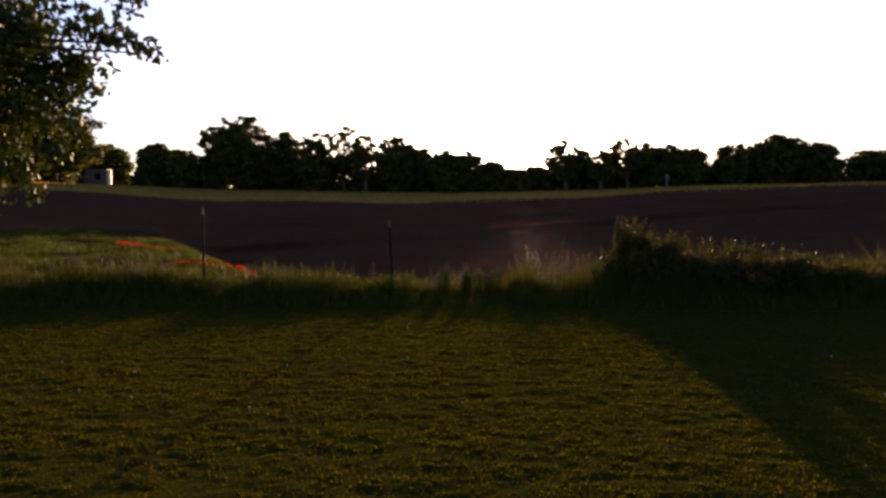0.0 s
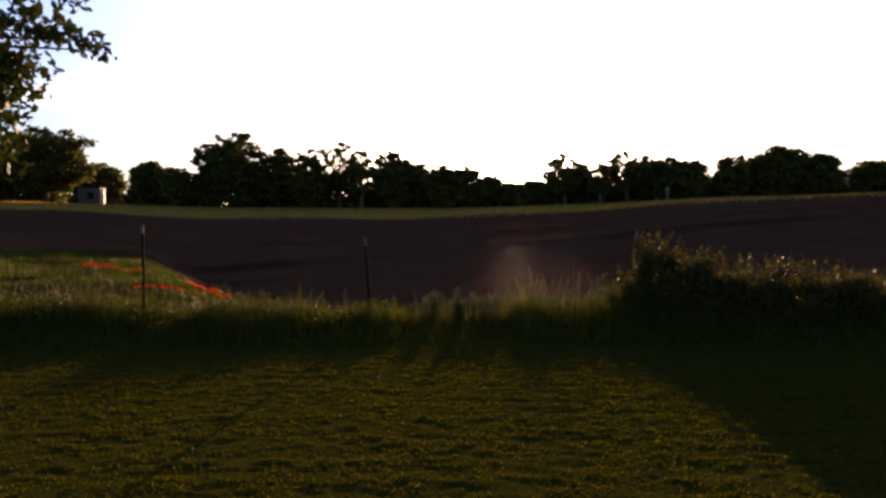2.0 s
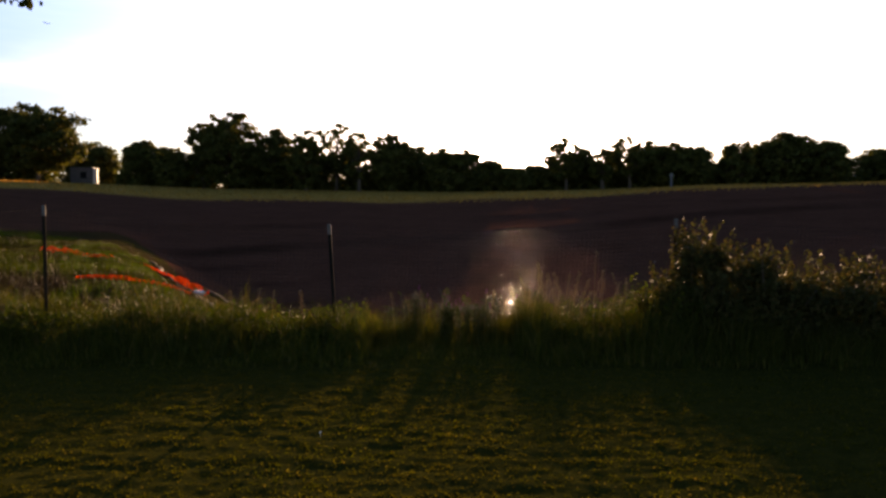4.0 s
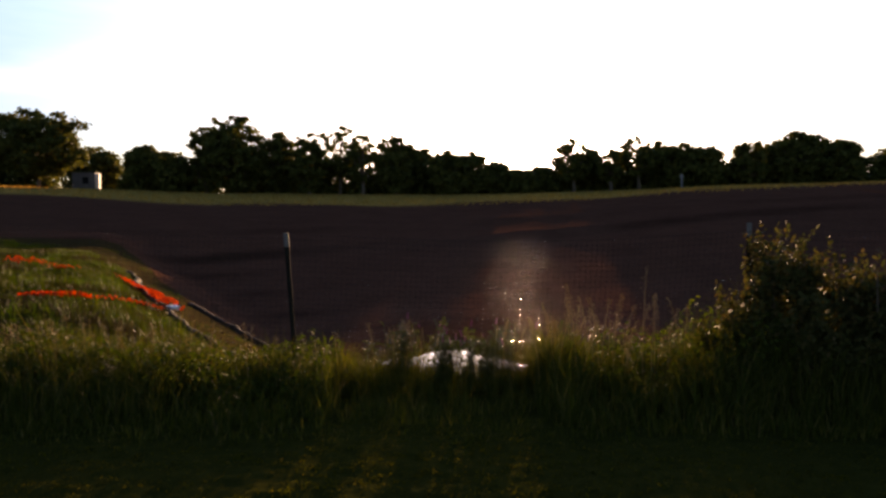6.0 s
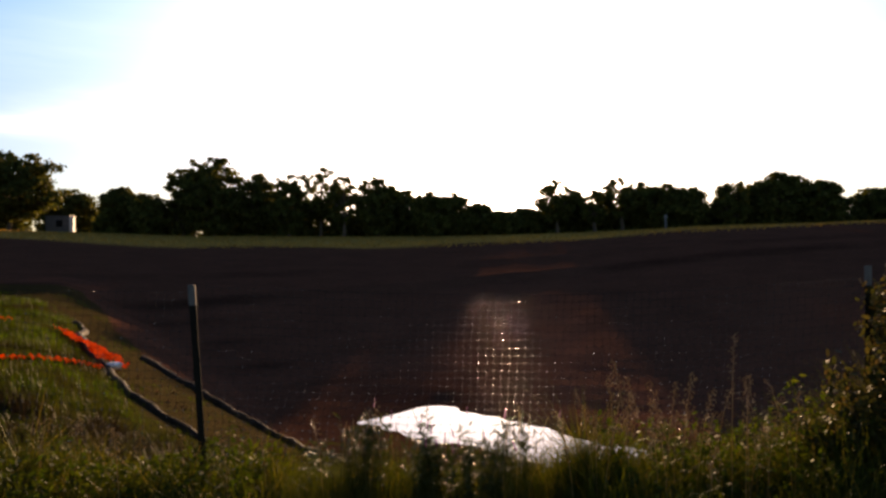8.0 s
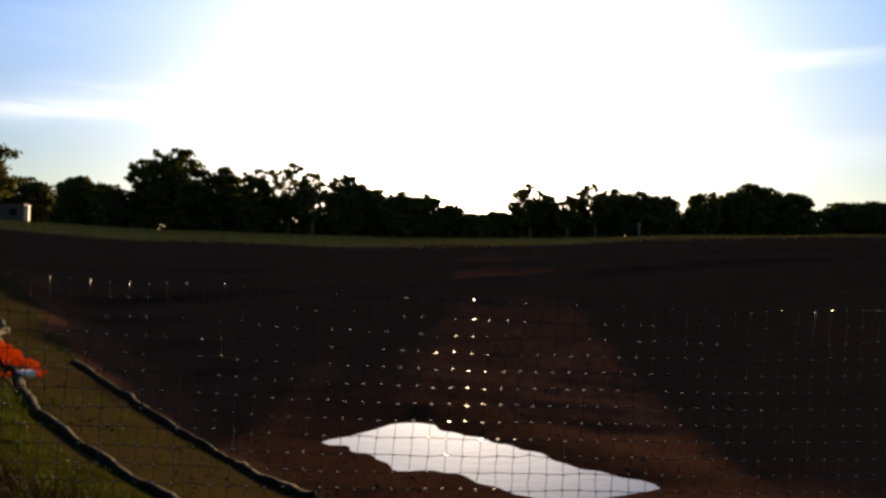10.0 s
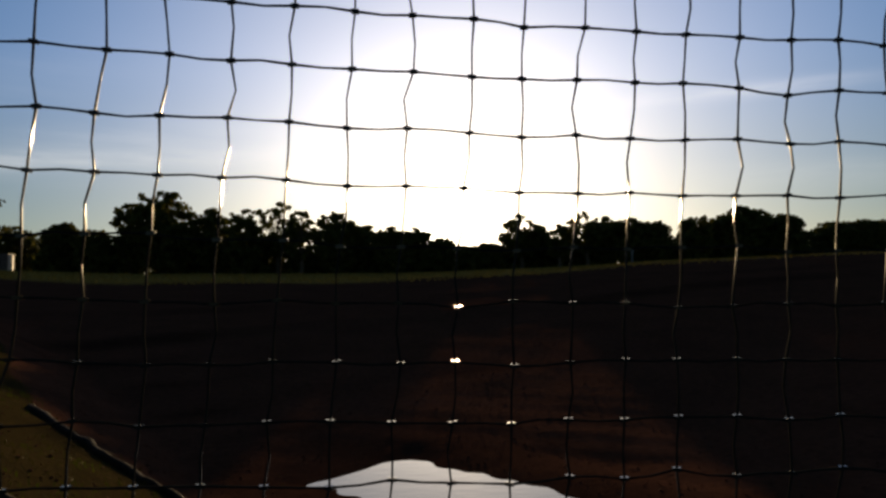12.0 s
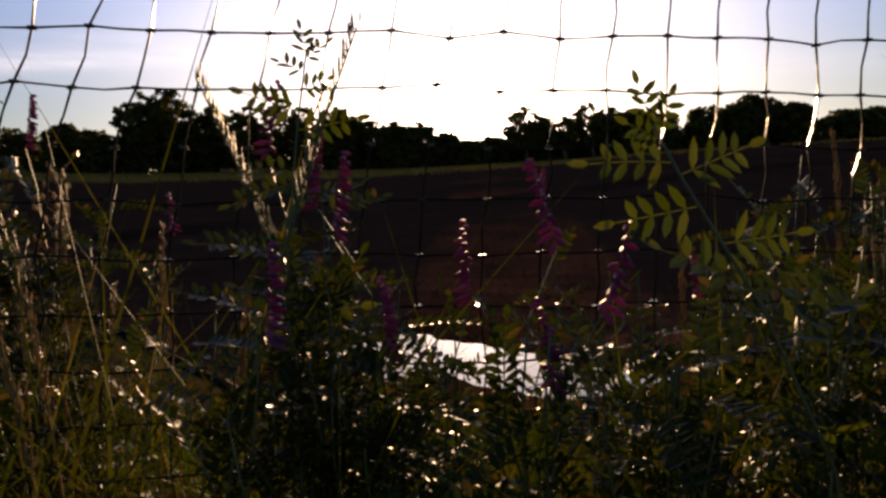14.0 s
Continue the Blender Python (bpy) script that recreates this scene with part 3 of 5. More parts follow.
# direction, height of the top over the eye, width (as slopes seen from the lawn), open crown, further off
TREELINE = [(-0.86, 0.17, 0.11, 0, 0), (-0.76, 0.15, 0.10, 0, 0), (-0.665, 0.150, 0.085, 0, 0), (-0.565, 0.145, 0.108, 0, 0),
            (-0.487, 0.096, 0.062, 0, 34), (-0.414, 0.0965, 0.058, 0, 4), (-0.377, 0.087, 0.044, 0, 0), (-0.333, 0.122, 0.046, 0, 2),
            (-0.290, 0.1355, 0.076, 0, 0), (-0.234, 0.114, 0.056, 0, 3), (-0.190, 0.1125, 0.042, 0, -2), (-0.148, 0.122, 0.056, 1, 2),
            (-0.116, 0.110, 0.036, 1, -2), (-0.070, 0.1065, 0.054, 0, 0), (-0.030, 0.090, 0.046, 0, 3), (0.000, 0.088, 0.046, 0, -3),
            (0.032, 0.0855, 0.042, 0, 0), (0.064, 0.072, 0.046, 0, 2), (0.100, 0.062, 0.042, 0, 0), (0.132, 0.064, 0.040, 0, 3),
            (0.174, 0.102, 0.052, 1, 0), (0.198, 0.086, 0.040, 0, 3), (0.225, 0.0875, 0.030, 1, -2), (0.263, 0.1045, 0.052, 1, 0),
            (0.290, 0.098, 0.040, 0, 3), (0.320, 0.097, 0.052, 0, 0), (0.357, 0.090, 0.046, 0, -2), (0.414, 0.0950, 0.042, 0, 0),
            (0.452, 0.097, 0.042, 0, 3), (0.480, 0.109, 0.054, 0, 0), (0.506, 0.105, 0.044, 0, 3), (0.540, 0.0985, 0.052, 0, 0),
            (0.612, 0.086, 0.052, 0, 5), (0.66, 0.088, 0.06, 0, 0), (0.72, 0.095, 0.08, 0, 0), (0.80, 0.11, 0.09, 0, 0)]
for k, (u, e, w, airy, back) in enumerate(TREELINE):
    dist = 134 + back
    tx, ty = 0.33 + u * dist, 3.9 + dist
    make_tree("oak_tree", tx, ty, 1.6 + e * dist - float(terrain(tx, ty)) + 0.4, w * dist * 1.22, 100 + k,
              "open-crowned oak with light showing through its boughs" if airy else "tall dark oak in full leaf in the row beyond the field",
              MAT_FARLEAF, "trees along the far field edge", 0.26 if airy else 0.18 if u in (-0.565, -0.665) else 0.06, 0.34, bool(airy))


def make_thicket():
    rng = np.random.default_rng(5)
    n = 62000
    u = rng.uniform(-1.0, 1.0, n)
    dist = rng.uniform(136, 152, n) + np.where((u > -0.535) & (u < -0.452), 34, 0)
    # lower wherever two crowns meet
    crest = np.zeros(n)
    for tu, te, tw, airy, _ in TREELINE:
        here = (1.6 + te * 134 - 5.4) * np.clip(1 - np.abs((u - tu) / (tw * 0.66)) ** 2.5, 0, 1) * (0.52 if airy else 0.80)
        crest = np.maximum(crest, here)
    gap = np.clip(np.abs(u - 0.583) / 0.02, 0, 1) * np.clip(np.abs(u + 0.452) / 0.012, 0, 1)
    hmax = np.maximum(crest * (0.85 + 0.15 * np.sin(u * 83 + 1)), (2.6 + 0.8 * np.sin(u * 57)) * gap + 0.7)
    x, y = 0.33 + u * dist, 3.9 + dist
    z = terrain(x, y) + rng.uniform(-0.02, 1.0, n) * hmax
    v, f = leaf_sprays(np.stack([x, y, z], 1), rng.uniform(0.5, 1.1, n), rng)
    tagged(link("thicket", mesh_np("thicket", v, f), MAT_FARLEAF), "dark undergrowth filling the foot of the tree row", "undergrowth", kind="stuff")


make_thicket()


# ---------- the tree beside the lawn ----------
def make_near_tree():
    rng = np.random.default_rng(21)
    x0, y0 = -14.1, 17.2
    ob = thing("oak_tree", (x0, y0, float(terrain(x0, y0)) - 0.05), "large leafy oak with low hanging boughs beside the lawn", "tree")
    bm = bmesh.new()
    tube(bm, [(0, 0, -0.2), (0.05, 0, 0.6), (0.1, 0.05, 2.2), (0.0, 0.1, 4.5), (0.2, 0, 7.5), (0.3, 0, 10)], [0.48, 0.36, 0.31, 0.27, 0.16, 0.05], 10)
    blobs = []
    for k in range(34):
        a = 2 * math.pi * k / 34 * 5.0 + rng.uniform(-0.3, 0.3)
        h = rng.uniform(2.9, 10.2)
        reach = 5.3 * math.sin(math.pi * (0.28 + 0.66 * (h - 2.9) / 8.2)) * rng.uniform(0.55, 1.0)
        tip = Vector((reach * math.cos(a), reach * math.sin(a), h))
        tip.x = min(tip.x, 4.3 - 0.62 * tip.y)
        s = max(1.9, h - 2.5 - 0.15 * reach)
        mid = Vector((tip.x * 0.5, tip.y * 0.5, s + (h - s) * 0.65))
        tube(bm, [(0.05, 0.05, s), mid, tip], [0.10, 0.055, 0.012], 6)
        blobs.append((*tip, rng.uniform(0.6, 1.15)))
        blobs.append((*(mid * 0.4 + tip * 0.6), rng.uniform(0.5, 0.9)))
    # the boughs that reach out over the fence
    for tip, r in (((7.25, -0.2, 5.25), 0.28), ((6.9, -0.2, 5.45), 0.35), ((6.2, -0.4, 5.6), 0.5), ((5.6, -0.3, 6.0), 0.8), ((6.3, 0.2, 6.9), 0.7), ((5.0, -0.8, 3.7), 0.7),
                   ((5.2, -0.4, 3.0), 0.55), ((4.2, -0.6, 2.5), 0.7), ((4.8, 0.2, 4.5), 0.9), ((6.0, 0.5, 7.8), 0.9), ((5.0, 0, 8.4), 1.0), ((3.6, -1, 3.6), 0.9),
                   ((3.0, -0.8, 2.7), 0.7), ((5.2, 0, 4.9), 0.8), ((4.4, -0.6, 5.6), 0.9), ((4.0, 0, 6.6), 1.0)):
        tip = Vector(tip)
        tube(bm, [(0.05, 0.05, max(2.0, tip.z - 1.8)), (tip.x * 0.45, tip.y * 0.4, tip.z + 0.25), tip], [0.10, 0.06, 0.01], 6)
        blobs.append((*tip, r))
    part("trunk", bm, MAT_BARK, ob, smooth=True)
    # leaves sit in small sprays
    B = np.array(blobs)
    n_spray = 2600
    w = B[:, 3] ** 2
    pick = rng.choice(len(B), n_spray, p=w / w.sum())
    d = rng.normal(size=(n_spray, 3))
    d /= np.linalg.norm(d, axis=1, keepdims=True)
    spray = B[pick, :3] + d * (B[pick, 3] * rng.uniform(0.2, 1.12, n_spray))[:, None]
    pts = (spray[:, None, :] + rng.normal(size=(n_spray, 11, 3)) * np.array([0.13, 0.13, 0.10])).reshape(-1, 3)
    v, f = leaf_quads(pts, rng.uniform(0.08, 0.155, len(pts)), rng, 1.6)
    link("crown", mesh_np("crown", v, f), MAT_NEARLEAF, ob)
    bm = bmesh.new()
    for k in range(0, n_spray, 2):
        b = B[pick[k], :3]
        p = Vector(spray[k])
        tube(bm, [Vector(b) * 0.6 + p * 0.4, p], [0.012, 0.005], 3)
    tagged(part("twig_growth", bm, MAT_BARK, ob), kind="stuff")


make_near_tree()


# ---------- shrubs along the fence ----------
def make_shrub(x, y, lobes, seed, leaves, label):
    rng = np.random.default_rng(seed)
    ob = thing("shrub", (x, y, float(terrain(x, y)) - 0.03), label, "shrub", "shrubs along the fence")
    for lx, ly, lz, r in lobes:
        for _ in range(3):
            bm = bmesh.new()
            e = Vector((lx, ly, lz)) + Vector(rng.normal(size=3)) * r * 0.45
            tube(bm, [(rng.uniform(-0.1, 0.1), rng.uniform(-0.1, 0.1), -0.05), (e.x * 0.6, e.y * 0.6, e.z * 0.55), e], [0.022, 0.014, 0.004], 5)
            part("branch", bm, MAT_BARK, ob)
    pts = crown_points(lobes, leaves * 2, rng, 0.3, 16)
    # loose shoots over the outline
    shoots = []
    for lx, ly, lz, r in lobes:
        for _ in range(16):
            a = rng.uniform(0, 2 * math.pi)
            q = np.array([lx + r * 0.7 * math.cos(a), ly + r * 0.7 * math.sin(a), lz + r * 0.55])
            up = np.array([rng.normal() * 0.25, rng.normal() * 0.25, 1.0]) * rng.uniform(0.12, 0.32)
            shoots += [q + up * s + rng.normal(size=3) * 0.012 for s in np.linspace(0, 1, 12)]
    pts = np.concatenate([pts, np.array(shoots)])
    pts[:, 2] = np.where(pts[:, 2] < 0.03, 0.03 + rng.uniform(0, 0.2, len(pts)), pts[:, 2])
    v, f = leaf_quads(pts, rng.uniform(0.014, 0.036, len(pts)), rng, 2.0)
    link("foliage", mesh_np("foliage", v, f), MAT_SHRUB, ob)


make_shrub(3.46, 13.10, [(0.06, 0.15, 1.10, 0.33), (0.02, 0.1, 0.80, 0.38), (0.32, 0.1, 0.95, 0.36), (0.54, 0.1, 0.78, 0.42), (-0.16, 0.1, 0.40, 0.40), (0.08, -0.1, 0.42, 0.46),
                        (0.48, -0.15, 0.40, 0.48), (-0.30, 0.25, 0.62, 0.20), (-0.48, 0.25, 0.42, 0.20)], 31, 9000, "tall rounded dark shrub grown into the fence post")
make_shrub(4.30, 12.98, [(-0.15, 0, 0.84, 0.36), (0.18, 0, 0.66, 0.38), (0.05, -0.15, 0.36, 0.46), (0.42, -0.05, 0.55, 0.38)], 35, 6000,
           "leafy dark shrub sloping down between two taller ones")
make_shrub(5.32, 12.9, [(-0.28, 0, 0.64, 0.42), (0.15, 0, 0.67, 0.40), (0.60, 0, 0.60, 0.40), (-0.5, -0.1, 0.36, 0.44), (0, -0.2, 0.32, 0.50), (0.55, -0.15, 0.32, 0.48), (0.98, 0, 0.44, 0.40)],
           32, 8000, "broad rounded dark shrub in front of the fence")
make_shrub(7.1, 12.95, [(-0.6, 0, 0.46, 0.40), (-0.1, 0, 0.40, 0.38), (0.4, 0, 0.36, 0.38), (0.9, 0.1, 0.36, 0.38)], 33, 6000,
           "low spreading dark shrub in front of the fence")
make_shrub(9.2, 12.9, [(-0.8, 0, 0.36, 0.42), (-0.2, 0, 0.40, 0.44), (0.4, 0, 0.44, 0.46), (0.9, 0, 0.40, 0.44)], 34, 5000,
           "low bushy dark shrub at the far end of the fence")


# ---------- grass ----------
def grass_patch(name, label, category, mat, base_xy, height, width, lean, rng):
    z = terrain(base_xy[:, 0], base_xy[:, 1]) - 0.01
    v, f = blades(np.c_[base_xy, z], height, width, lean, rng)
    return tagged(link(name, mesh_np(name, v, f), mat), label, category, kind="stuff")


def clumped(n, lo, hi, rng, share=0.6, tight=0.05, per=14):
    """Points in a rectangle, partly in tufts."""
    k = int(n * share)
    c = rng.uniform(lo, hi, (max(1, k // per), 2))
    a = c[rng.integers(0, len(c), k)] + rng.normal(size=(k, 2)) * tight
    return np.concatenate([a, rng.uniform(lo, hi, (n - k, 2))])


def cell_noise(xy, cell, seed):
    """Smooth random lumps about one cell wide, 0 to 1."""
    rng = np.random.default_rng(900 + seed)
    q = (xy - xy.min(0)) / cell + 1
    grid = rng.uniform(0, 1, tuple((q.max(0) + 3).astype(int)))
    i = q.astype(int)
    f = q - i
    f = f * f * (3 - 2 * f)
    a = grid[i[:, 0], i[:, 1]] * (1 - f[:, 0]) + grid[i[:, 0] + 1, i[:, 1]] * f[:, 0]
    b = grid[i[:, 0], i[:, 1] + 1] * (1 - f[:, 0]) + grid[i[:, 0] + 1, i[:, 1] + 1] * f[:, 0]
    return a * (1 - f[:, 1]) + b * f[:, 1]


def turf_rise(xy):
    """Low lumps and hollows of the mown turf."""
    wide = xy * np.array([0.62, 1.0])
    lump = 0.62 * cell_noise(wide, 0.055, 1) + 0.34 * cell_noise(wide, 0.13, 2) + 0.16 * cell_noise(xy, 0.45, 3)
    edge = np.clip(np.minimum.reduce([xy[:, 0] + 9.4, 9.9 - xy[:, 0], xy[:, 1] - 2.6, 12.5 - xy[:, 1]]) / 0.4, 0, 1)
    # faint ridges left by the mower
    ridge = np.sin(2 * np.pi * xy[:, 1] / 0.36 + 1.1 * np.sin(xy[:, 0] * 0.35) + 2.0 * cell_noise(xy, 1.3, 4))
    return -0.02 + edge * (0.012 + 0.030 * lump + 0.0016 * ridge)


def make_lawn():
    rng = np.random.default_rng(41)
    # the uneven sod
    xs, ys = np.arange(-9.4, 9.91, 0.044), np.arange(2.6, 12.51, 0.036)
    gx, gy = np.meshgrid(xs, ys)
    flat = np.stack([gx.ravel(), gy.ravel()], 1)
    v = np.c_[flat, terrain(flat[:, 0], flat[:, 1]) + turf_rise(flat)]
    nx = len(xs)
    i = (np.arange(len(ys) - 1)[:, None] * nx + np.arange(nx - 1)[None]).ravel()
    me = mesh_np("lawn", v, np.stack([i, i + 1, i + nx + 1, i + nx], 1))
    me.polygons.foreach_set("use_smooth", np.ones(len(me.polygons), bool))
    tagged(link("lawn", me, MAT_SOD), "uneven mown lawn of patchy green turf", "lawn", kind="structure")
    # short blades on it
    xy = clumped(300000, (-8.8, 3.3), (9.2, 12.4), rng, 0.35, 0.022, 9)
    xy = xy[np.abs(xy[:, 0] - 0.2) < 0.68 * xy[:, 1] + 0.6]
    xy = np.concatenate([flat[[0, -1]], xy[rng.uniform(0, 1, len(xy)) < np.clip(1.45 - xy[:, 1] / 13, 0.5, 1)]])
    rise = turf_rise(xy)
    swath = 0.55 + 0.9 * cell_noise(xy * np.array([0.35, 1.0]), 0.11, 21)
    h = 0.019 * rng.uniform(0.5, 1.4, len(xy)) * swath
    z = terrain(xy[:, 0], xy[:, 1]) + rise - 0.004
    v, f = blades(np.c_[xy, z], h, rng.uniform(0.007, 0.015, len(xy)), rng.uniform(0.6, 1.6, len(xy)), rng)
    tagged(link("lawn_grass", mesh_np("lawn_grass", v, f), MAT_LAWN), "short mown patchy green grass blades", "grass", kind="stuff")


make_lawn()


def weed_height(x, y):
    """How tall the rough growth at the fence stands."""
    across = np.exp(-((y - 13.35) / np.where(y < 13.35, 1.10, 0.85)) ** 2)
    along = 0.50 + 0.07 * np.sin(x * 1.9 + 0.5) + 0.05 * np.sin(x * 5.1) + 0.13 * np.exp(-((x + 0.15) / 0.35) ** 2) + 0.03 * np.exp(-((x - 1.2) / 0.4) ** 2) + 0.30 * np.clip((x - 1.7) / 1.5, 0, 1) + 0.05 * np.clip((-x - 3) / 3, 0, 1)
    low = np.where((y < 12.98) & (np.abs(x - 0.4) < 0.8), 0.5, 1.0)
    return along * across * low + 0.05


def make_weeds():
    rng = np.random.default_rng(43)
    xy = np.concatenate([clumped(72000, (-9.5, 11.7), (10.5, 14.8), rng, 0.75, 0.07, 22), clumped(3500, (-0.6, 13.1), (1.8, 14.4), rng, 0.6, 0.05, 12), clumped(28000, (-9.5, 13.15), (10.5, 14.0), rng, 0.5, 0.08, 22)])
    # the vetch crowds out half of the grass
    xy = xy[(np.abs(xy[:, 0] - 0.5) > 0.33) | (xy[:, 1] < 12.7) | (xy[:, 1] > 13.7) | (rng.uniform(0, 1, len(xy)) < 0.7)]
    h = weed_height(xy[:, 0], xy[:, 1]) * (0.35 + 0.95 * rng.beta(2.0, 2.6, len(xy))) * (0.45 + 0.62 * cell_noise(xy, 0.30, 8) + 0.55 * cell_noise(xy, 0.85, 9)) * np.where(np.abs(xy[:, 0] - 0.45) < 0.9, 0.78, 1.0)
    # trodden short in one place before the net
    h = np.where((np.abs(xy[:, 0] - 0.45) < 0.45) & (xy[:, 1] > 12.6) & (xy[:, 1] < 13.24), np.minimum(h, 0.26), h)
    grass_patch("fence_weeds", "rank uncut grass and weeds along the fence", "grass", MAT_WEED, xy, h, rng.uniform(0.005, 0.012, len(xy)) * np.where(np.abs(xy[:, 0] - 0.45) < 0.9, 0.5, 1.0), rng.uniform(0.1, 0.75, len(xy)), rng)
    # broad weed leaves low in the growth
    n = 36000
    xy = clumped(n, (-9.0, 12.6), (3.4, 14.0), rng, 0.85, 0.09, 40)
    z = terrain(xy[:, 0], xy[:, 1]) + weed_height(xy[:, 0], xy[:, 1]) * (0.45 + 0.62 * cell_noise(xy, 0.30, 8) + 0.35 * cell_noise(xy, 0.85, 9)) * rng.uniform(0.15, 1.05, n)
    pts = np.c_[xy, z]
    pts = pts[np.abs(pts[:, 0] - 0.5) > 1.05]
    v, f = leaf_quads(pts, rng.uniform(0.012, 0.028, len(pts)), rng, 2.2)
    tagged(link("weed_leaves", mesh_np("weed_leaves", v, f), MAT_WEEDLEAF), "small leaves of weeds along the fence", "weeds", kind="stuff")


make_weeds()


def make_bank_grass():
    rng = np.random.default_rng(47)
    xy = np.concatenate([clumped(115000, (-22, 13.8), (0, 40), rng, 0.7, 0.11, 26), clumped(15000, (-4, 14), (9, 21), rng, 0.7, 0.08, 20)])
    g, _, o = covers(xy[:, 0], xy[:, 1])
    keep = rng.uniform(0, 1, len(xy)) < np.clip(np.maximum(g * 1.3 - 0.1, o * 0.30), 0.004, 1)
    xy, g = xy[keep], g[keep]
    h = rng.uniform(0.06, 0.20, len(xy)) * (0.25 + 2.6 * cell_noise(xy, 1.5, 5) ** 1.6 * (0.4 + 0.9 * cell_noise(xy, 0.4, 6))) * (0.35 + 0.65 * g)
    grass_patch("bank_grass", "bright green long grass on the basin bank", "grass", MAT_BANK, xy, h, rng.uniform(0.007, 0.016, len(xy)), rng.uniform(0.1, 0.7, len(xy)), rng)
    xy = clumped(22000, (-11, 14.2), (-0.8, 19.2), rng, 0.85, 0.16, 60)
    xy = xy[cell_noise(xy, 1.1, 12) + 0.25 * cell_noise(xy, 0.35, 13) > 0.52]
    grass_patch("dead_weeds", "dark brown dead weeds matted on the bank", "weeds", MAT_DEAD, xy, rng.uniform(0.10, 0.42, len(xy)), rng.uniform(0.008, 0.02, len(xy)), rng.uniform(0.2, 0.9, len(xy)), rng)
    n = 14000
    u, d = rng.uniform(-0.95, 0.95, n), rng.uniform(91, 132, n)
    xy = np.stack([0.3 + u * d, d], 1)
    grass_patch("field_grass", "dry field grass beyond the basin, coloured in a sunlit gold", "grass", MAT_STRAW_LIT, xy, rng.uniform(0.1, 0.28, n), rng.uniform(0.10, 0.25, n), rng.uniform(0.1, 0.6, n), rng)


make_bank_grass()


# ---------- fence ----------
POSTS = [(-9.6, 13.3, 1.62, 0.02, 0.0), (-4.53, 13.30, 1.68, 0.01, -0.02), (-0.95, 13.40, 1.45, -0.07, -0.05), (3.30, 13.43, 1.52, 0.02, 0.0), (9.6, 13.6, 1.45, 0.0, 0.02)]


def fence_y(x):
    return np.interp(x, (-9.6, -4.53, -0.95, 0.4, 1.3, 3.30, 9.6), (13.33, 13.33, 13.43, 13.513, 13.555, 13.46, 13.63))


def net_top(x):
    xs = [p[0] for p in POSTS]
    z = np.interp(x, xs, [p[2] - 0.05 for p in POSTS])
    bay = np.interp(x, xs, range(len(xs))) % 1.0
    sag = z - 0.05 * np.sin(np.pi * bay)
    here = np.interp(x, (-0.95, -0.35, -0.17, 0.4, 1.2, 2.2, 3.28), (1.43, 1.406, 1.392, 1.3686, 1.346, 1.37, 1.44))
    return np.where((x > -0.95) & (x < 3.30), here, sag)


def post_mesh(height):
    """A studded steel T-post: flange, stem, studs and a pale tip."""
    bm = bmesh.new()
    box(bm, (-0.022, -0.003, -0.3), (0.022, 0.003, height - 0.13), 0.001)
    box(bm, (-0.003, 0.003, -0.3), (0.003, 0.032, height - 0.13), 0.001)
    for k in range(int((height - 0.2) / 0.055)):
        z = 0.06 + k * 0.055
        box(bm, (-0.009, -0.010, z), (0.009, -0.003, z + 0.014))
    return bm


def tip_mesh(height):
    bm = bmesh.new()
    box(bm, (-0.023, -0.004, height - 0.13), (0.023, 0.004, height), 0.0015)
    box(bm, (-0.004, 0.004, height - 0.13), (0.004, 0.033, height), 0.0015)
    return bm


def tube_grid(paths, radius, twist, sides=4):
    """Thin round strands: an array (strands, points, 3) to corners and faces."""
    s, p, _ = paths.shape
    d = np.gradient(paths, axis=1)
    d /= np.linalg.norm(d, axis=2, keepdims=True)
    a = np.cross(d, np.array([0, 1.0, 0]))
    a /= np.linalg.norm(a, axis=2, keepdims=True)
    b = np.cross(d, a)
    q = (np.arange(sides) + 0.5) * 2 * np.pi / sides + twist[..., None]
    v = paths[:, :, None, :] + radius[..., None, None] * (np.cos(q)[..., None] * a[:, :, None, :] + np.sin(q)[..., None] * b[:, :, None, :])
    i = (np.arange(s)[:, None, None] * p + np.arange(p - 1)[None, :, None]) * sides
    k = np.arange(sides)[None, None, :]
    k2 = (k + 1) % sides
    f = np.stack([i + k, i + k2, i + sides + k2, i + sides + k], -1).reshape(-1, 4)
    return v.reshape(-1, 3), f


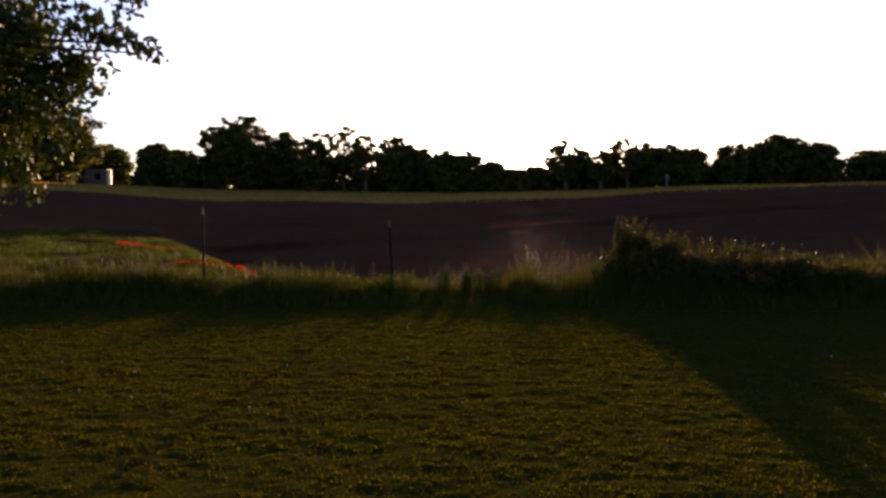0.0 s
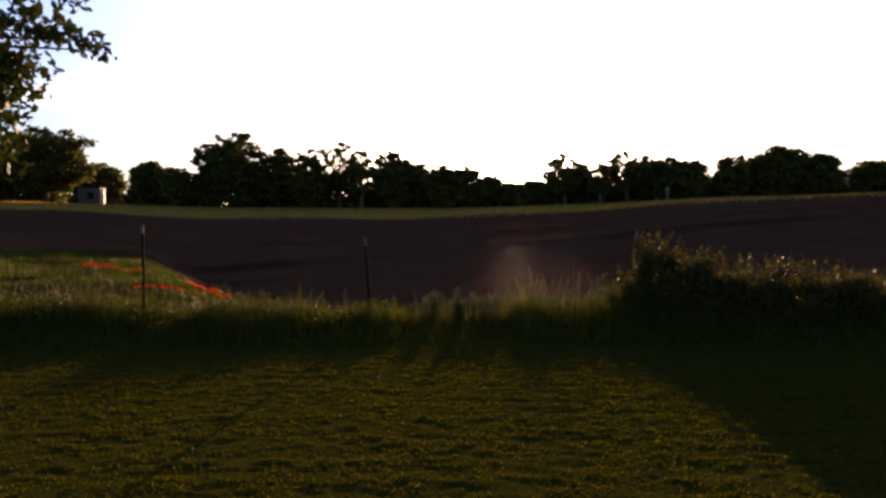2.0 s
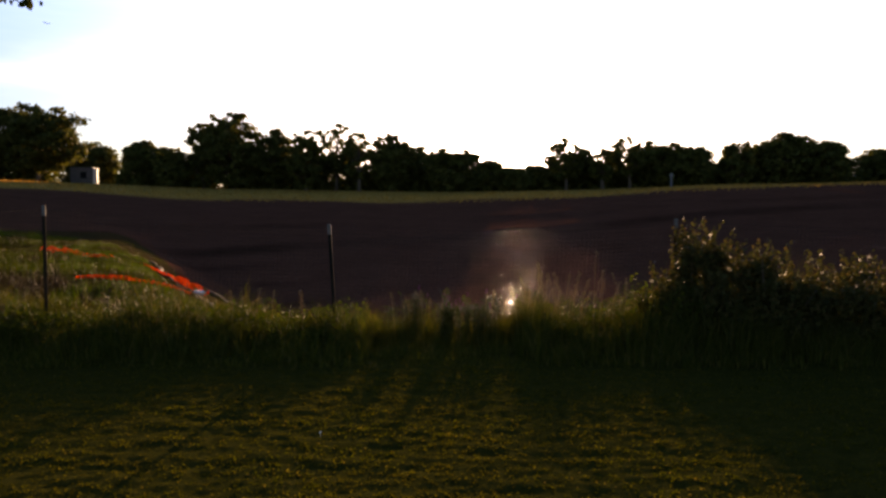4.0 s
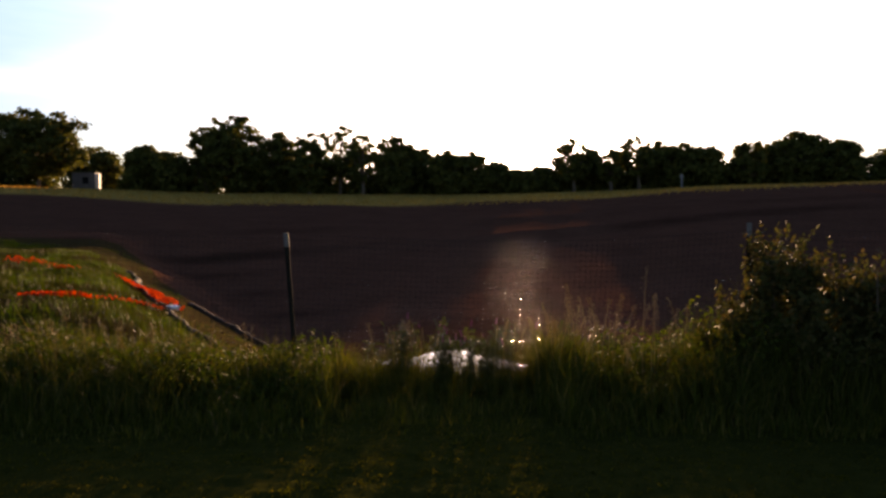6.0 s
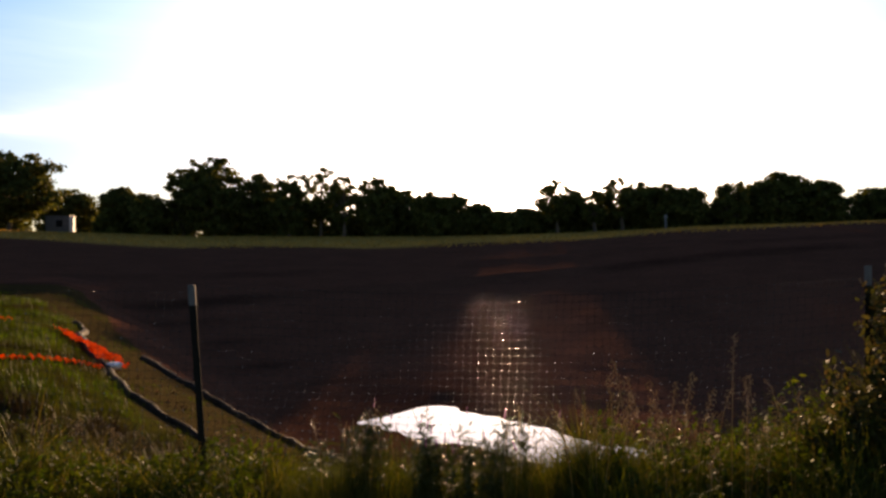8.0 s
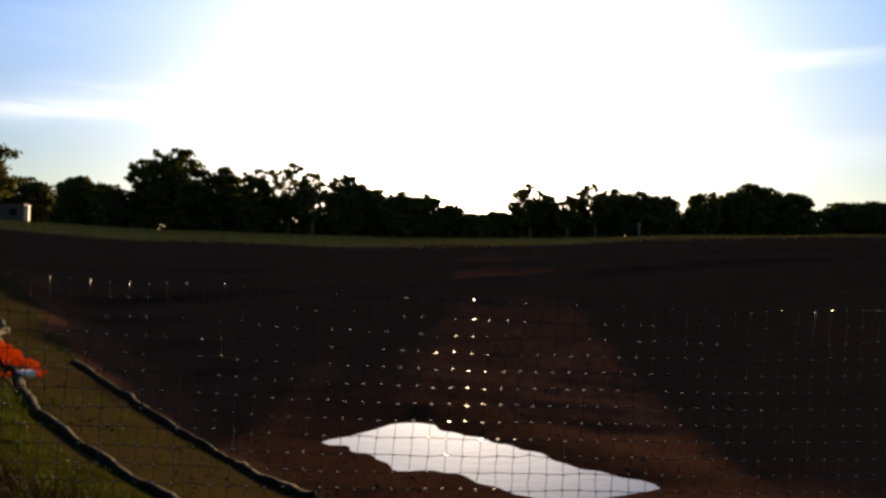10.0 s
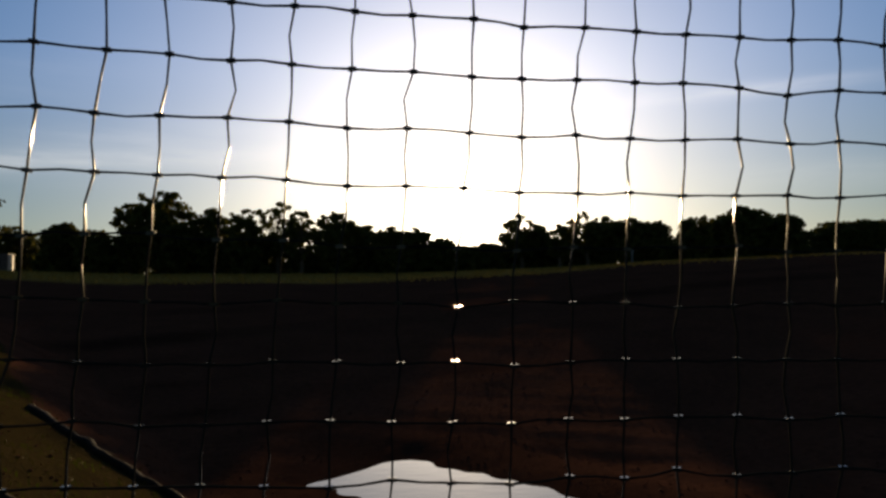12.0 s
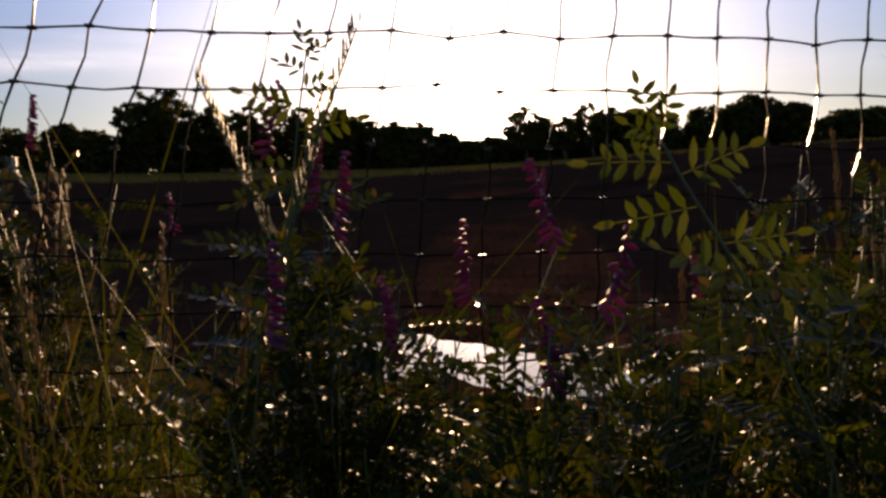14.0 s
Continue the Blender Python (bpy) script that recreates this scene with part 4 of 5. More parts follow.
def make_fence():
    fence = thing("garden_fence", (0, 13.5, 0), "steel post fence hung with black plastic netting", "fence")
    inv = Matrix.Translation((0, -13.5, 0))
    for x, y, h, lx, ly in POSTS:
        z0 = float(terrain(x, y))
        m = inv @ Matrix.Translation((x, y, z0)) @ Matrix.Shear("XY", 4, (lx / h, ly / h))
        bm = post_mesh(h - z0)
        bm.transform(m)
        post = part("post", bm, MAT_POST, fence)
        bm = tip_mesh(h - z0)
        bm.transform(m)
        part("post_tip", bm, MAT_POSTTOP, post, "pale tip of a steel post")
    rng = np.random.default_rng(53)
    for bay, (p0, p1) in enumerate(zip(POSTS, POSTS[1:])):
        nrow = 28 if bay in (1, 2) else 22
        x = 0.0058 + 0.0502 * np.arange(math.ceil((p0[0] - 0.0058) / 0.0502), math.floor((p1[0] - 0.0058) / 0.0502) + 1)
        cols = len(x)
        X, J = np.meshgrid(x, np.arange(nrow))
        slack = -0.0028 * J + np.sin(J * 0.5 + X * 2.1) * 0.002
        # the lower rows are dragged sideways in the middle bay
        slack = slack - np.interp(J, (12, 13, 14, 15, 16, 18, 24), (0, 0.005, 0.018, 0.033, 0.046, 0.06, 0.05)) * np.clip((0.80 - X) / 0.45, 0, 1) * np.clip((X + 0.9) / 0.5, 0, 1)
        NX = X + slack + rng.normal(size=X.shape) * 0.0018
        NZ = net_top(X) - 0.0498 * J - 0.003 * np.sin(X * 3.1 + J * 0.2) * (J > 0) + rng.normal(size=X.shape) * 0.0018
        NY = fence_y(X) - 0.033 + 0.006 * np.sin(X * 1.9 + J * 0.15) + rng.normal(size=X.shape) * 0.0015
        nodes = np.stack([NX, NY - 13.5, NZ], -1)

        def dense(paths, wander):
            mid = (paths[:, 1:] + paths[:, :-1]) / 2 + rng.normal(size=paths[:, 1:].shape) * np.array(wander)
            out = np.empty((paths.shape[0], paths.shape[1] * 2 - 1, 3))
            out[:, ::2], out[:, 1::2] = paths, mid
            return out
        verts, faces, off = [], [], 0
        up = nodes.transpose(1, 0, 2)
        ends = up[:, :1] + np.array([0, 0, 1]) * rng.uniform(0.003, 0.010, (cols, 1, 1)) + rng.normal(size=(cols, 1, 3)) * 0.001
        for paths, r in ((dense(nodes, (0.0008, 0.0008, 0.0011)), 0.0011), (dense(np.concatenate([ends, up], 1), (0.0022, 0.0018, 0.001)), 0.0010)):
            rad = np.full(paths.shape[:2], r)
            rad[:, ::2] *= 1.25
            v, f = tube_grid(paths, rad, rng.normal(size=paths.shape[:2]) * 0.10, 4 if bay in (1, 2) else 3)
            verts.append(v)
            faces.append(f + off)
            off += len(v)
        # moulded knots: small flat-topped blocks, each at its own tilt
        flat = nodes.reshape(-1, 3)
        n_strand = sum(len(f) for f in faces)
        corner = np.array([(a, b, c) for c in (-1, 1) for b in (-1, 1) for a in (-1, 1)]) * np.array([0.0035, 0.0021, 0.0016])
        tilt = rng.normal(size=(len(flat), 2)) * np.array([0.060, 0.030])
        turned = np.repeat(corner[None], len(flat), 0)
        turned[..., 2] += turned[..., 0] * tilt[:, :1] + turned[..., 1] * tilt[:, 1:]
        i = (np.arange(len(flat)) * 8)[:, None, None]
        quad = np.array([[4, 5, 7, 6], [0, 2, 3, 1], [0, 1, 5, 4], [2, 6, 7, 3], [0, 4, 6, 2], [1, 3, 7, 5]])
        verts.append((flat[:, None, :] + turned).reshape(-1, 3))
        faces.append((quad[None] + i).reshape(-1, 4) + off)
        me = mesh_np("netting", np.concatenate(verts), np.concatenate(faces))
        me.materials.append(MAT_NET)
        me.materials.append(MAT_KNOT)
        me.materials.append(MAT_STRAND)
        slot = np.zeros(len(me.polygons), np.int32)
        slot[:len(faces[0])] = 2
        slot[n_strand:] = 1
        me.polygons.foreach_set("material_index", slot)
        me.polygons.foreach_set("use_smooth", slot != 1)
        tagged(link("netting", me, MAT_NET, fence, "black square plastic mesh"), kind="stuff")


make_fence()


# ---------- the basin's edge: filter socks and orange mesh ----------
def make_sock(pts, r, label):
    dense = []
    for (x0, y0), (x1, y1) in zip(pts, pts[1:]):
        for s in np.linspace(0, 1, 6, endpoint=False):
            dense.append((x0 + (x1 - x0) * s, y0 + (y1 - y0) * s))
    dense.append(pts[-1])
    rng = np.random.default_rng(61)
    cx, cy = dense[0]
    ob = thing("filter_sock", (cx, cy, float(terrain(cx, cy))), label, "erosion sock")
    bm = bmesh.new()
    tube(bm, [(x - cx, y - cy + 0.05 * math.sin(k * 0.9), float(terrain(x, y)) - float(terrain(cx, cy)) + r * (0.05 + 0.10 * math.sin(k * 1.7))) for k, (x, y) in enumerate(dense)],
         [r * (1 + 0.09 * rng.normal()) for _ in dense], 9)
    part("sock", bm, MAT_SOCK, ob, smooth=True)


make_sock(SOCK_OUT[3:], 0.14, "long dark filter sock lying round the basin edge")
make_sock(SOCK_IN, 0.10, "shorter dark filter sock lying on the grassy bank")


def make_orange(pts, width, seed, label, lift=0.17, crumple=1.0):
    """A crumpled ribbon of open plastic mesh along points on the bank."""
    rng = np.random.default_rng(seed)
    cell = 0.035
    line = []
    for (x0, y0), (x1, y1) in zip(pts, pts[1:]):
        n = max(2, int(math.hypot(x1 - x0, y1 - y0) / cell))
        line += [(x0 + (x1 - x0) * k / n, y0 + (y1 - y0) * k / n) for k in range(n)]
    line = np.array(line)
    d = np.gradient(line, axis=0)
    d /= np.linalg.norm(d, axis=1, keepdims=True)
    side = np.stack([-d[:, 1], d[:, 0]], 1)
    m = int(width / cell) | 1
    t = np.linspace(-0.5, 0.5, m)
    i = np.arange(len(line))[:, None]
    fold = 0.75 + 0.25 * np.sin(i * 0.11 + seed)
    xy = line[:, None, :] + side[:, None, :] * (t[None, :, None] * width * fold[..., None])
    rise = lift + crumple * 0.20 * np.abs(np.sin(i * 0.17 + t[None] * 5 + seed)) * (0.5 + 0.5 * np.sin(i * 0.043 + seed)) + 0.07 * np.abs(np.sin(i * 0.41 + t[None] * 9))
    z = terrain(xy[..., 0], xy[..., 1]) + rise + rng.normal(size=rise.shape) * 0.004
    x0, y0 = line[0]
    z0 = float(terrain(x0, y0))
    v = np.concatenate([xy - line[0], (z - z0)[..., None]], -1).reshape(-1, 3)
    f = [[a * m + b, a * m + b + 1, (a + 1) * m + b + 1, (a + 1) * m + b] for a in range(len(line) - 1) for b in range(m - 1) if a % 3 == 0 or b % 2 == 0]
    ob = link("safety_mesh", mesh_np("safety_mesh", v, f), MAT_ORANGE)
    ob.location = (x0, y0, z0)
    tagged(ob, label, "safety mesh", "orange mesh on the bank")


make_orange([(-6.75, 25.1), (-7.8, 26.4), (-9.2, 27.7)], 0.80, 1, "crumpled orange plastic safety mesh on the bank", 0.06, 1.2)
make_orange([(-6.85, 21.0), (-7.1, 20.3), (-7.5, 19.8)], 0.34, 2, "short strip of orange plastic safety mesh in grass", 0.01, 0.4)
make_orange([(-6.75, 25.2), (-6.68, 23.2), (-6.82, 21.0)], 0.20, 5, "narrow twisted strip of orange plastic safety mesh", 0.005, 0.2)
make_orange([(-9.9, 26.3), (-11.2, 27.6), (-12.2, 28.4), (-13.2, 28.7)], 0.6, 3, "fallen length of orange plastic safety mesh in grass", 0.04, 0.8)


# ---------- far buildings ----------
def make_shed():
    d = 156.0
    x, y = 0.33 - 0.4985 * d, 3.9 + d
    z = float(terrain(x, y))
    ob = thing("shed", (x, y, z), "small grey flat-roofed shed with a white open door", "shed")
    ob.rotation_euler = (0, 0, radians(10))
    w, dp, h = 4.6, 3.8, 3.2
    bm = bmesh.new()
    box(bm, (-w / 2, -dp / 2, -0.4), (w / 2, dp / 2, h), 0.02)
    wall = part("wall", bm, MAT_SHED, ob)
    bm = bmesh.new()
    box(bm, (-w / 2 - 0.12, -dp / 2 - 0.12, h), (w / 2 + 0.12, dp / 2 + 0.12, h + 0.16), 0.02)
    part("roof", bm, MAT_SHED, ob)
    bm = bmesh.new()
    box(bm, (-0.25, -dp / 2 - 0.03, 1.0), (0.95, -dp / 2 + 0.02, 2.4), 0.01)
    part("window", bm, MAT_SHEDTRIM, wall, "dark square window")
    bm = bmesh.new()
    box(bm, (w / 2 + 0.003, -dp / 2 - 0.05, -0.35), (w / 2 + 0.85, -dp / 2 + 0.25, h - 0.02), 0.02)
    part("door", bm, MAT_WHITE, wall, "white door standing open")


make_shed()


def make_marker_post():
    d = 118.0
    x, y = 0.33 + 0.322 * d, 3.9 + d
    ob = thing("marker_post", (x, y, float(terrain(x, y))), "thin pale post standing at the field edge", "post")
    bm = bmesh.new()
    box(bm, (-0.12, -0.12, -0.3), (0.12, 0.12, 2.3), 0.02)
    box(bm, (-0.3, -0.05, 1.75), (0.3, 0.05, 2.15), 0.02)
    part("post", bm, MAT_SHED, ob)


make_marker_post()

# ---------- plants at the fence, close to ----------
MAT_VETCH = leafy("vetch_leaf", [(0.0, (0.018, 0.028, 0.007)), (0.6, (0.030, 0.046, 0.010)), (0.9, (0.050, 0.054, 0.016)), (1.0, (0.10, 0.055, 0.024))], 0.40, 0.27, (1.0, 0.98, 0.36), gloss=0.16)
MAT_STEM = surface("green_stem", (0.05, 0.075, 0.02), (0.10, 0.11, 0.04), 60.0, 0.5, 0, 0.1, 0.0005)
MAT_FLOWER = leafy("purple_petals", [(0.0, (0.20, 0.045, 0.13)), (1.0, (0.36, 0.10, 0.22))], 0.5, 0.5, (1.0, 0.6, 0.9))
MAT_SEED = leafy("dry_seed_heads", [(0.0, (0.24, 0.17, 0.07)), (1.0, (0.42, 0.31, 0.15))], 0.36, 0.45, (1.0, 0.85, 0.50), gloss=0.12)


def compound_leaf(length, pairs, leaflet, slim, seed):
    """A pinnate leaf along x: a thin rib with paired narrow leaflets and one at the end."""
    rng = np.random.default_rng(seed)
    verts, faces = [], []

    def flat(p, d, ln, wd, nrm):
        d, nrm = d.normalized(), nrm.normalized()
        sd = d.cross(nrm)
        k = len(verts)
        for a, b, c in ((0, 0, 0), (0.28, 0.5, 0.08), (0.68, 0.46, 0.1), (1, 0, 0), (0.68, -0.46, 0.1), (0.28, -0.5, 0.08), (0.45, 0, -0.04)):
            verts.append(p + d * ln * a + sd * wd * b + nrm * wd * c)
        faces.extend([(k, k + 1, k + 6, k + 6), (k + 1, k + 2, k + 6, k + 6), (k + 2, k + 3, k + 6, k + 6), (k + 3, k + 4, k + 6, k + 6), (k + 4, k + 5, k + 6, k + 6), (k + 5, k, k + 6, k + 6)])
    rib = [Vector((length * t, 0, 0.18 * length * t * (1 - 1.2 * t))) for t in np.linspace(0, 1, 8)]
    for a, b in zip(rib, rib[1:]):
        k = len(verts)
        w = length * 0.009
        verts.extend([a + Vector((0, w, 0)), a - Vector((0, w, 0)), b - Vector((0, w, 0)), b + Vector((0, w, 0))])
        faces.append((k, k + 1, k + 2, k + 3))
    for i in range(pairs):
        t = 0.16 + 0.8 * i / pairs
        p = Vector((length * t, 0, 0.18 * length * t * (1 - 1.2 * t)))
        for sg in (-1, 1):
            d = Vector((0.55 + 0.1 * rng.normal(), sg, 0.22 + 0.18 * rng.normal()))
            flat(p, d, leaflet * (1 - 0.35 * t) * rng.uniform(0.85, 1.1), leaflet * slim, Vector((0, -0.2 * sg, 1)))
    flat(rib[-1], Vector((1, 0, 0)), leaflet * 0.7, leaflet * slim, Vector((0, 0, 1)))
    me = bpy.data.meshes.new("leaf")
    me.from_pydata(verts, [], [tuple(dict.fromkeys(f)) for f in faces])
    me.update()
    return me


LEAVES = [compound_leaf(0.075, 8, 0.019, 0.30, 1), compound_leaf(0.060, 7, 0.016, 0.32, 2)]


def raceme_mesh(seed):
    """A one-sided spike of small drooping flowers along z."""
    rng = np.random.default_rng(seed)
    bm = bmesh.new()
    for i in range(18):
        z = 0.004 + 0.0034 * i
        a = rng.uniform(-1.1, 1.1)
        out = Vector((math.cos(a), math.sin(a), -0.35 + 0.02 * i)).normalized()
        ln = 0.014 * (1 - 0.025 * i)
        tube(bm, [(0, 0, z), Vector((0, 0, z)) + out * ln * 0.55, Vector((0, 0, z)) + out * ln], [0.0011, 0.0024, 0.0009], 5)
    me = bpy.data.meshes.new("flower_spike")
    bm.to_mesh(me)
    bm.free()
    return me


RACEMES = [raceme_mesh(1), raceme_mesh(2)]


def make_vetch(x, y, height, lean, seed, flowers=1):
    rng = np.random.default_rng(seed)
    z0 = float(terrain(x, y)) - 0.01
    height -= z0
    ob = thing("vetch_plant", (x, y, z0), "climbing purple vetch with fine paired leaflets" if flowers else "leafy green plant with long paired leaflets",
               "wild plant", "vetch plants at the fence")
    pts = []
    for t in np.linspace(0, 1, 12):
        pts.append(Vector((lean[0] * t ** 1.6 + 0.012 * math.sin(7 * t + seed), lean[1] * t ** 1.6 + 0.012 * math.cos(6 * t + seed), height * t)))
    bm = bmesh.new()
    tube(bm, pts, [0.0019 * (1 - 0.6 * t) for t in np.linspace(0, 1, 12)], 5)
    part("stem", bm, MAT_STEM, ob, smooth=True)
    n = int(height / 0.030)
    for i in range(4, n):
        t = i / n
        k = min(int(t * 11), 10)
        p = pts[k].lerp(pts[k + 1], t * 11 - k)
        lf = link("leaf", LEAVES[i % 2], MAT_VETCH, ob)
        lf.matrix_local = Matrix.Translation(p) @ pose(0, 0, 0, rng.uniform(-55, 55), rng.uniform(-70, 30), 137 * i + seed * 40 + rng.uniform(-20, 20))
    for i in range(flowers):
        p = pts[11 - 2 * i]
        st = Vector((rng.uniform(-0.03, 0.03), rng.uniform(-0.02, 0.02), 0.045))
        bm = bmesh.new()
        tube(bm, [p, p + st], [0.0009, 0.0007], 4)
        stalk = part("flower_stalk", bm, MAT_STEM, ob)
        fl = link("flower_spike", RACEMES[i % 2], MAT_FLOWER, stalk, "purple flower spike")
        fl.matrix_local = Matrix.Translation(p + st) @ pose(0, 0, 0, rng.uniform(-15, 15), rng.uniform(-10, 25), rng.uniform(0, 360))


for k, (x, y, h, lx, ly, fl) in enumerate([
        (0.41, 13.38, 0.54, 0.01, 0.0, 0), (0.43, 13.42, 0.57, 0.010, 0.0, 0), (0.40, 13.40, 0.51, 0.03, 0.0, 1),
        (0.498, 13.36, 0.45, 0.004, 0.0, 2), (0.585, 13.28, 0.44, 0.015, 0.0, 2), (0.60, 13.26, 0.40, 0.01, 0.0, 1),
        (0.78, 13.26, 0.48, 0.02, 0.0, 0), (0.86, 13.28, 0.52, 0.04, 0.0, 0), (0.05, 13.70, 0.575, -0.01, 0.0, 0),
        (0.09, 13.72, 0.55, 0.0, 0.01, 1), (0.12, 13.68, 0.52, 0.01, 0.0, 0), (0.64, 13.32, 0.42, -0.05, 0.0, 0),
        (0.95, 13.33, 0.54, -0.02, 0.0, 1), (0.56, 13.26, 0.38, 0.04, 0.02, 0), (0.45, 13.40, 0.52, 0.0, 0.0, 0), (0.475, 13.41, 0.47, 0.01, 0.0, 1)]):
    make_vetch(x, y, h, (lx, ly), 70 + k, fl)
rng_v = np.random.default_rng(91)
for k in range(150):
    # across the low middle, then thicker groups that leave a gap beside the leafiest one
    x, y, h = float(rng_v.uniform(0.36, 1.0)), float(rng_v.uniform(13.25, 13.44)), float(rng_v.uniform(0.36, 0.46))
    if k < 40:
        x, y, h = float(rng_v.uniform(-0.35, 1.45)), float(rng_v.uniform(13.38, 13.95)), float(rng_v.uniform(0.32, 0.45))
    elif k > 139:
        x, y, h = float(rng_v.uniform(0.48, 0.545)), float(rng_v.uniform(13.36, 13.44)), float(rng_v.uniform(0.37, 0.43))
    elif k > 126:
        x, y, h = float(rng_v.uniform(0.60, 0.84)), float(rng_v.uniform(13.26, 13.36)), float(rng_v.uniform(0.39, 0.455))
    elif k > 112:
        x, y, h = float(rng_v.uniform(0.02, 0.14)), float(rng_v.uniform(13.62, 13.78)), float(rng_v.uniform(0.44, 0.57))
    elif k > 98:
        x, y, h = float(rng_v.uniform(0.90, 1.15)), float(rng_v.uniform(13.58, 13.80)), float(rng_v.uniform(0.46, 0.57))
    elif k > 86:
        x, y, h = float(rng_v.uniform(-0.10, 0.10)), float(rng_v.uniform(13.58, 13.80)), float(rng_v.uniform(0.44, 0.57))
    elif k > 70:
        x, y, h = float(rng_v.normal(0.435, 0.03)), float(rng_v.uniform(13.34, 13.46)), float(rng_v.uniform(0.36, 0.50))
    make_vetch(x, y, h, (float(rng_v.normal()) * 0.03, float(rng_v.normal()) * 0.02), 120 + k, k % 9 == 0 and k <= 70)


SPRIG_LEAF = compound_leaf(0.046, 4, 0.019, 0.27, 7)
SPRIG_TIP = compound_leaf(0.020, 3, 0.014, 0.28, 8)
BROAD_LEAF = compound_leaf(0.055, 4, 0.022, 0.34, 9)


def make_sprig(points, leaves, label):
    """A green shoot along points with paired leaves turned to face outward: where on the shoot, which way, which leaf."""
    base = Vector(points[0])
    ob = thing("leafy_shoot", base, label, "wild plant", "vetch plants at the fence")
    pts = [Vector(q) - base for q in points]
    bm = bmesh.new()
    tube(bm, pts, [0.0016 * (1 - 0.55 * k / (len(pts) - 1)) for k in range(len(pts))], 6)
    part("stem", bm, MAT_STEM, ob, smooth=True)
    for t, angle, twist, me in leaves:
        k = min(int(t * (len(pts) - 1)), len(pts) - 2)
        p = pts[k].lerp(pts[k + 1], t * (len(pts) - 1) - k)
        along = Vector((math.cos(radians(angle)), 0.12, math.sin(radians(angle)))).normalized()
        facing = (Vector((0, -1, 0)) + along * 0.12 + Vector((0, 0, 0.35))).normalized()
        side = facing.cross(along).normalized()
        up = along.cross(side)
        m = Matrix((along, side, up)).transposed().to_4x4()
        lf = link("leaf", me, MAT_SPRIG, ob)
        lf.matrix_local = Matrix.Translation(p) @ m @ pose(0, 0, 0, twist)


MAT_SPRIG = leafy("sprig_leaf", [(0.0, (0.026, 0.040, 0.008)), (0.6, (0.040, 0.056, 0.010)), (1.0, (0.062, 0.068, 0.014))], 0.32, 0.40, (1.0, 0.95, 0.30), gloss=0.30)
make_sprig([(0.765, 13.21, -0.01), (0.762, 13.2, 0.20), (0.748, 13.2, 0.36), (0.706, 13.2, 0.455), (0.671, 13.22, 0.525), (0.652, 13.22, 0.560)],
           [(1.0, 105, 0, SPRIG_TIP), (0.97, 60, 20, SPRIG_TIP), (0.93, 150, -15, SPRIG_TIP), (0.86, 178, 0, SPRIG_LEAF), (0.82, 20, 10, SPRIG_LEAF), (0.76, 190, -20, SPRIG_LEAF),
            (0.70, 5, 15, SPRIG_LEAF), (0.62, 150, 35, BROAD_LEAF), (0.56, 25, -40, BROAD_LEAF), (0.46, -15, 50, BROAD_LEAF)],
           "slender green shoot with long paired yellow-green leaves")
make_sprig([(0.425, 13.385, -0.01), (0.420, 13.385, 0.28), (0.425, 13.385, 0.48), (0.437, 13.39, 0.58), (0.446, 13.39, 0.633)],
           [(1.0, 100, 30, SPRIG_TIP), (0.98, 40, -20, SPRIG_TIP), (0.94, 155, 25, SPRIG_TIP), (0.88, 20, 40, SPRIG_TIP), (0.80, 160, -30, SPRIG_LEAF), (0.74, 10, 35, SPRIG_LEAF),
            (0.66, 175, 40, SPRIG_LEAF), (0.60, 15, -35, SPRIG_LEAF), (0.50, 170, 30, SPRIG_LEAF), (0.44, 5, 0, BROAD_LEAF)],
           "upright leafy green shoot crowded among vetch stems")


def make_stalk(x, y, height, lean, seed, droop, label, fine=False, mat=None):
    """A tall grass stem with a head of hanging spikelets."""
    rng = np.random.default_rng(seed)
    height -= float(terrain(x, y))
    ob = thing("seeding_grass", (x, y, float(terrain(x, y)) - 0.01), label, "grass stalk", "tall seeding grass stalks")
    ts = np.linspace(0, 1, 12)
    pts = [Vector((lean[0] * t ** 2, lean[1] * t ** 2, height * (t - droop * 0.12 * t ** 4))) for t in ts]
    bm = bmesh.new()
    tube(bm, pts, [(0.0018 if fine else 0.0028) * (1 - 0.65 * t) for t in ts], 5)
    part("stem", bm, mat or MAT_SEED, ob, smooth=True)
    bm = bmesh.new()
    count, fat = (70, 0.42) if fine else (44, 1.5)
    for i in range(count):
        t = (0.80 if fine else 0.66) + (0.20 if fine else 0.34) * i / (count - 1)
        k = min(int(t * 11), 10)
        p = pts[k].lerp(pts[k + 1], t * 11 - k)
        a = rng.uniform(0, 2 * math.pi)
        out = Vector((math.cos(a), math.sin(a), 0.9 - 1.6 * droop)) * rng.uniform(0.010, 0.040) * (1.35 - t) * (0.13 if fine else 1.0)
        q = p + out * 1.6
        tube(bm, [p, q], [0.0004, 0.0004], 3)
        tube(bm, [q, q + Vector((out.x * 0.2, out.y * 0.2, -0.006 * droop + 0.004)), q + Vector((out.x * 0.4, out.y * 0.4, 0.012 - 0.03 * droop))], [0.0007 * fat, 0.0024 * fat, 0.0004 * fat], 4)
    part("seed_head", bm, mat or MAT_SEED, ob, "green seed head" if mat else "pale dry seed head")
    return ob


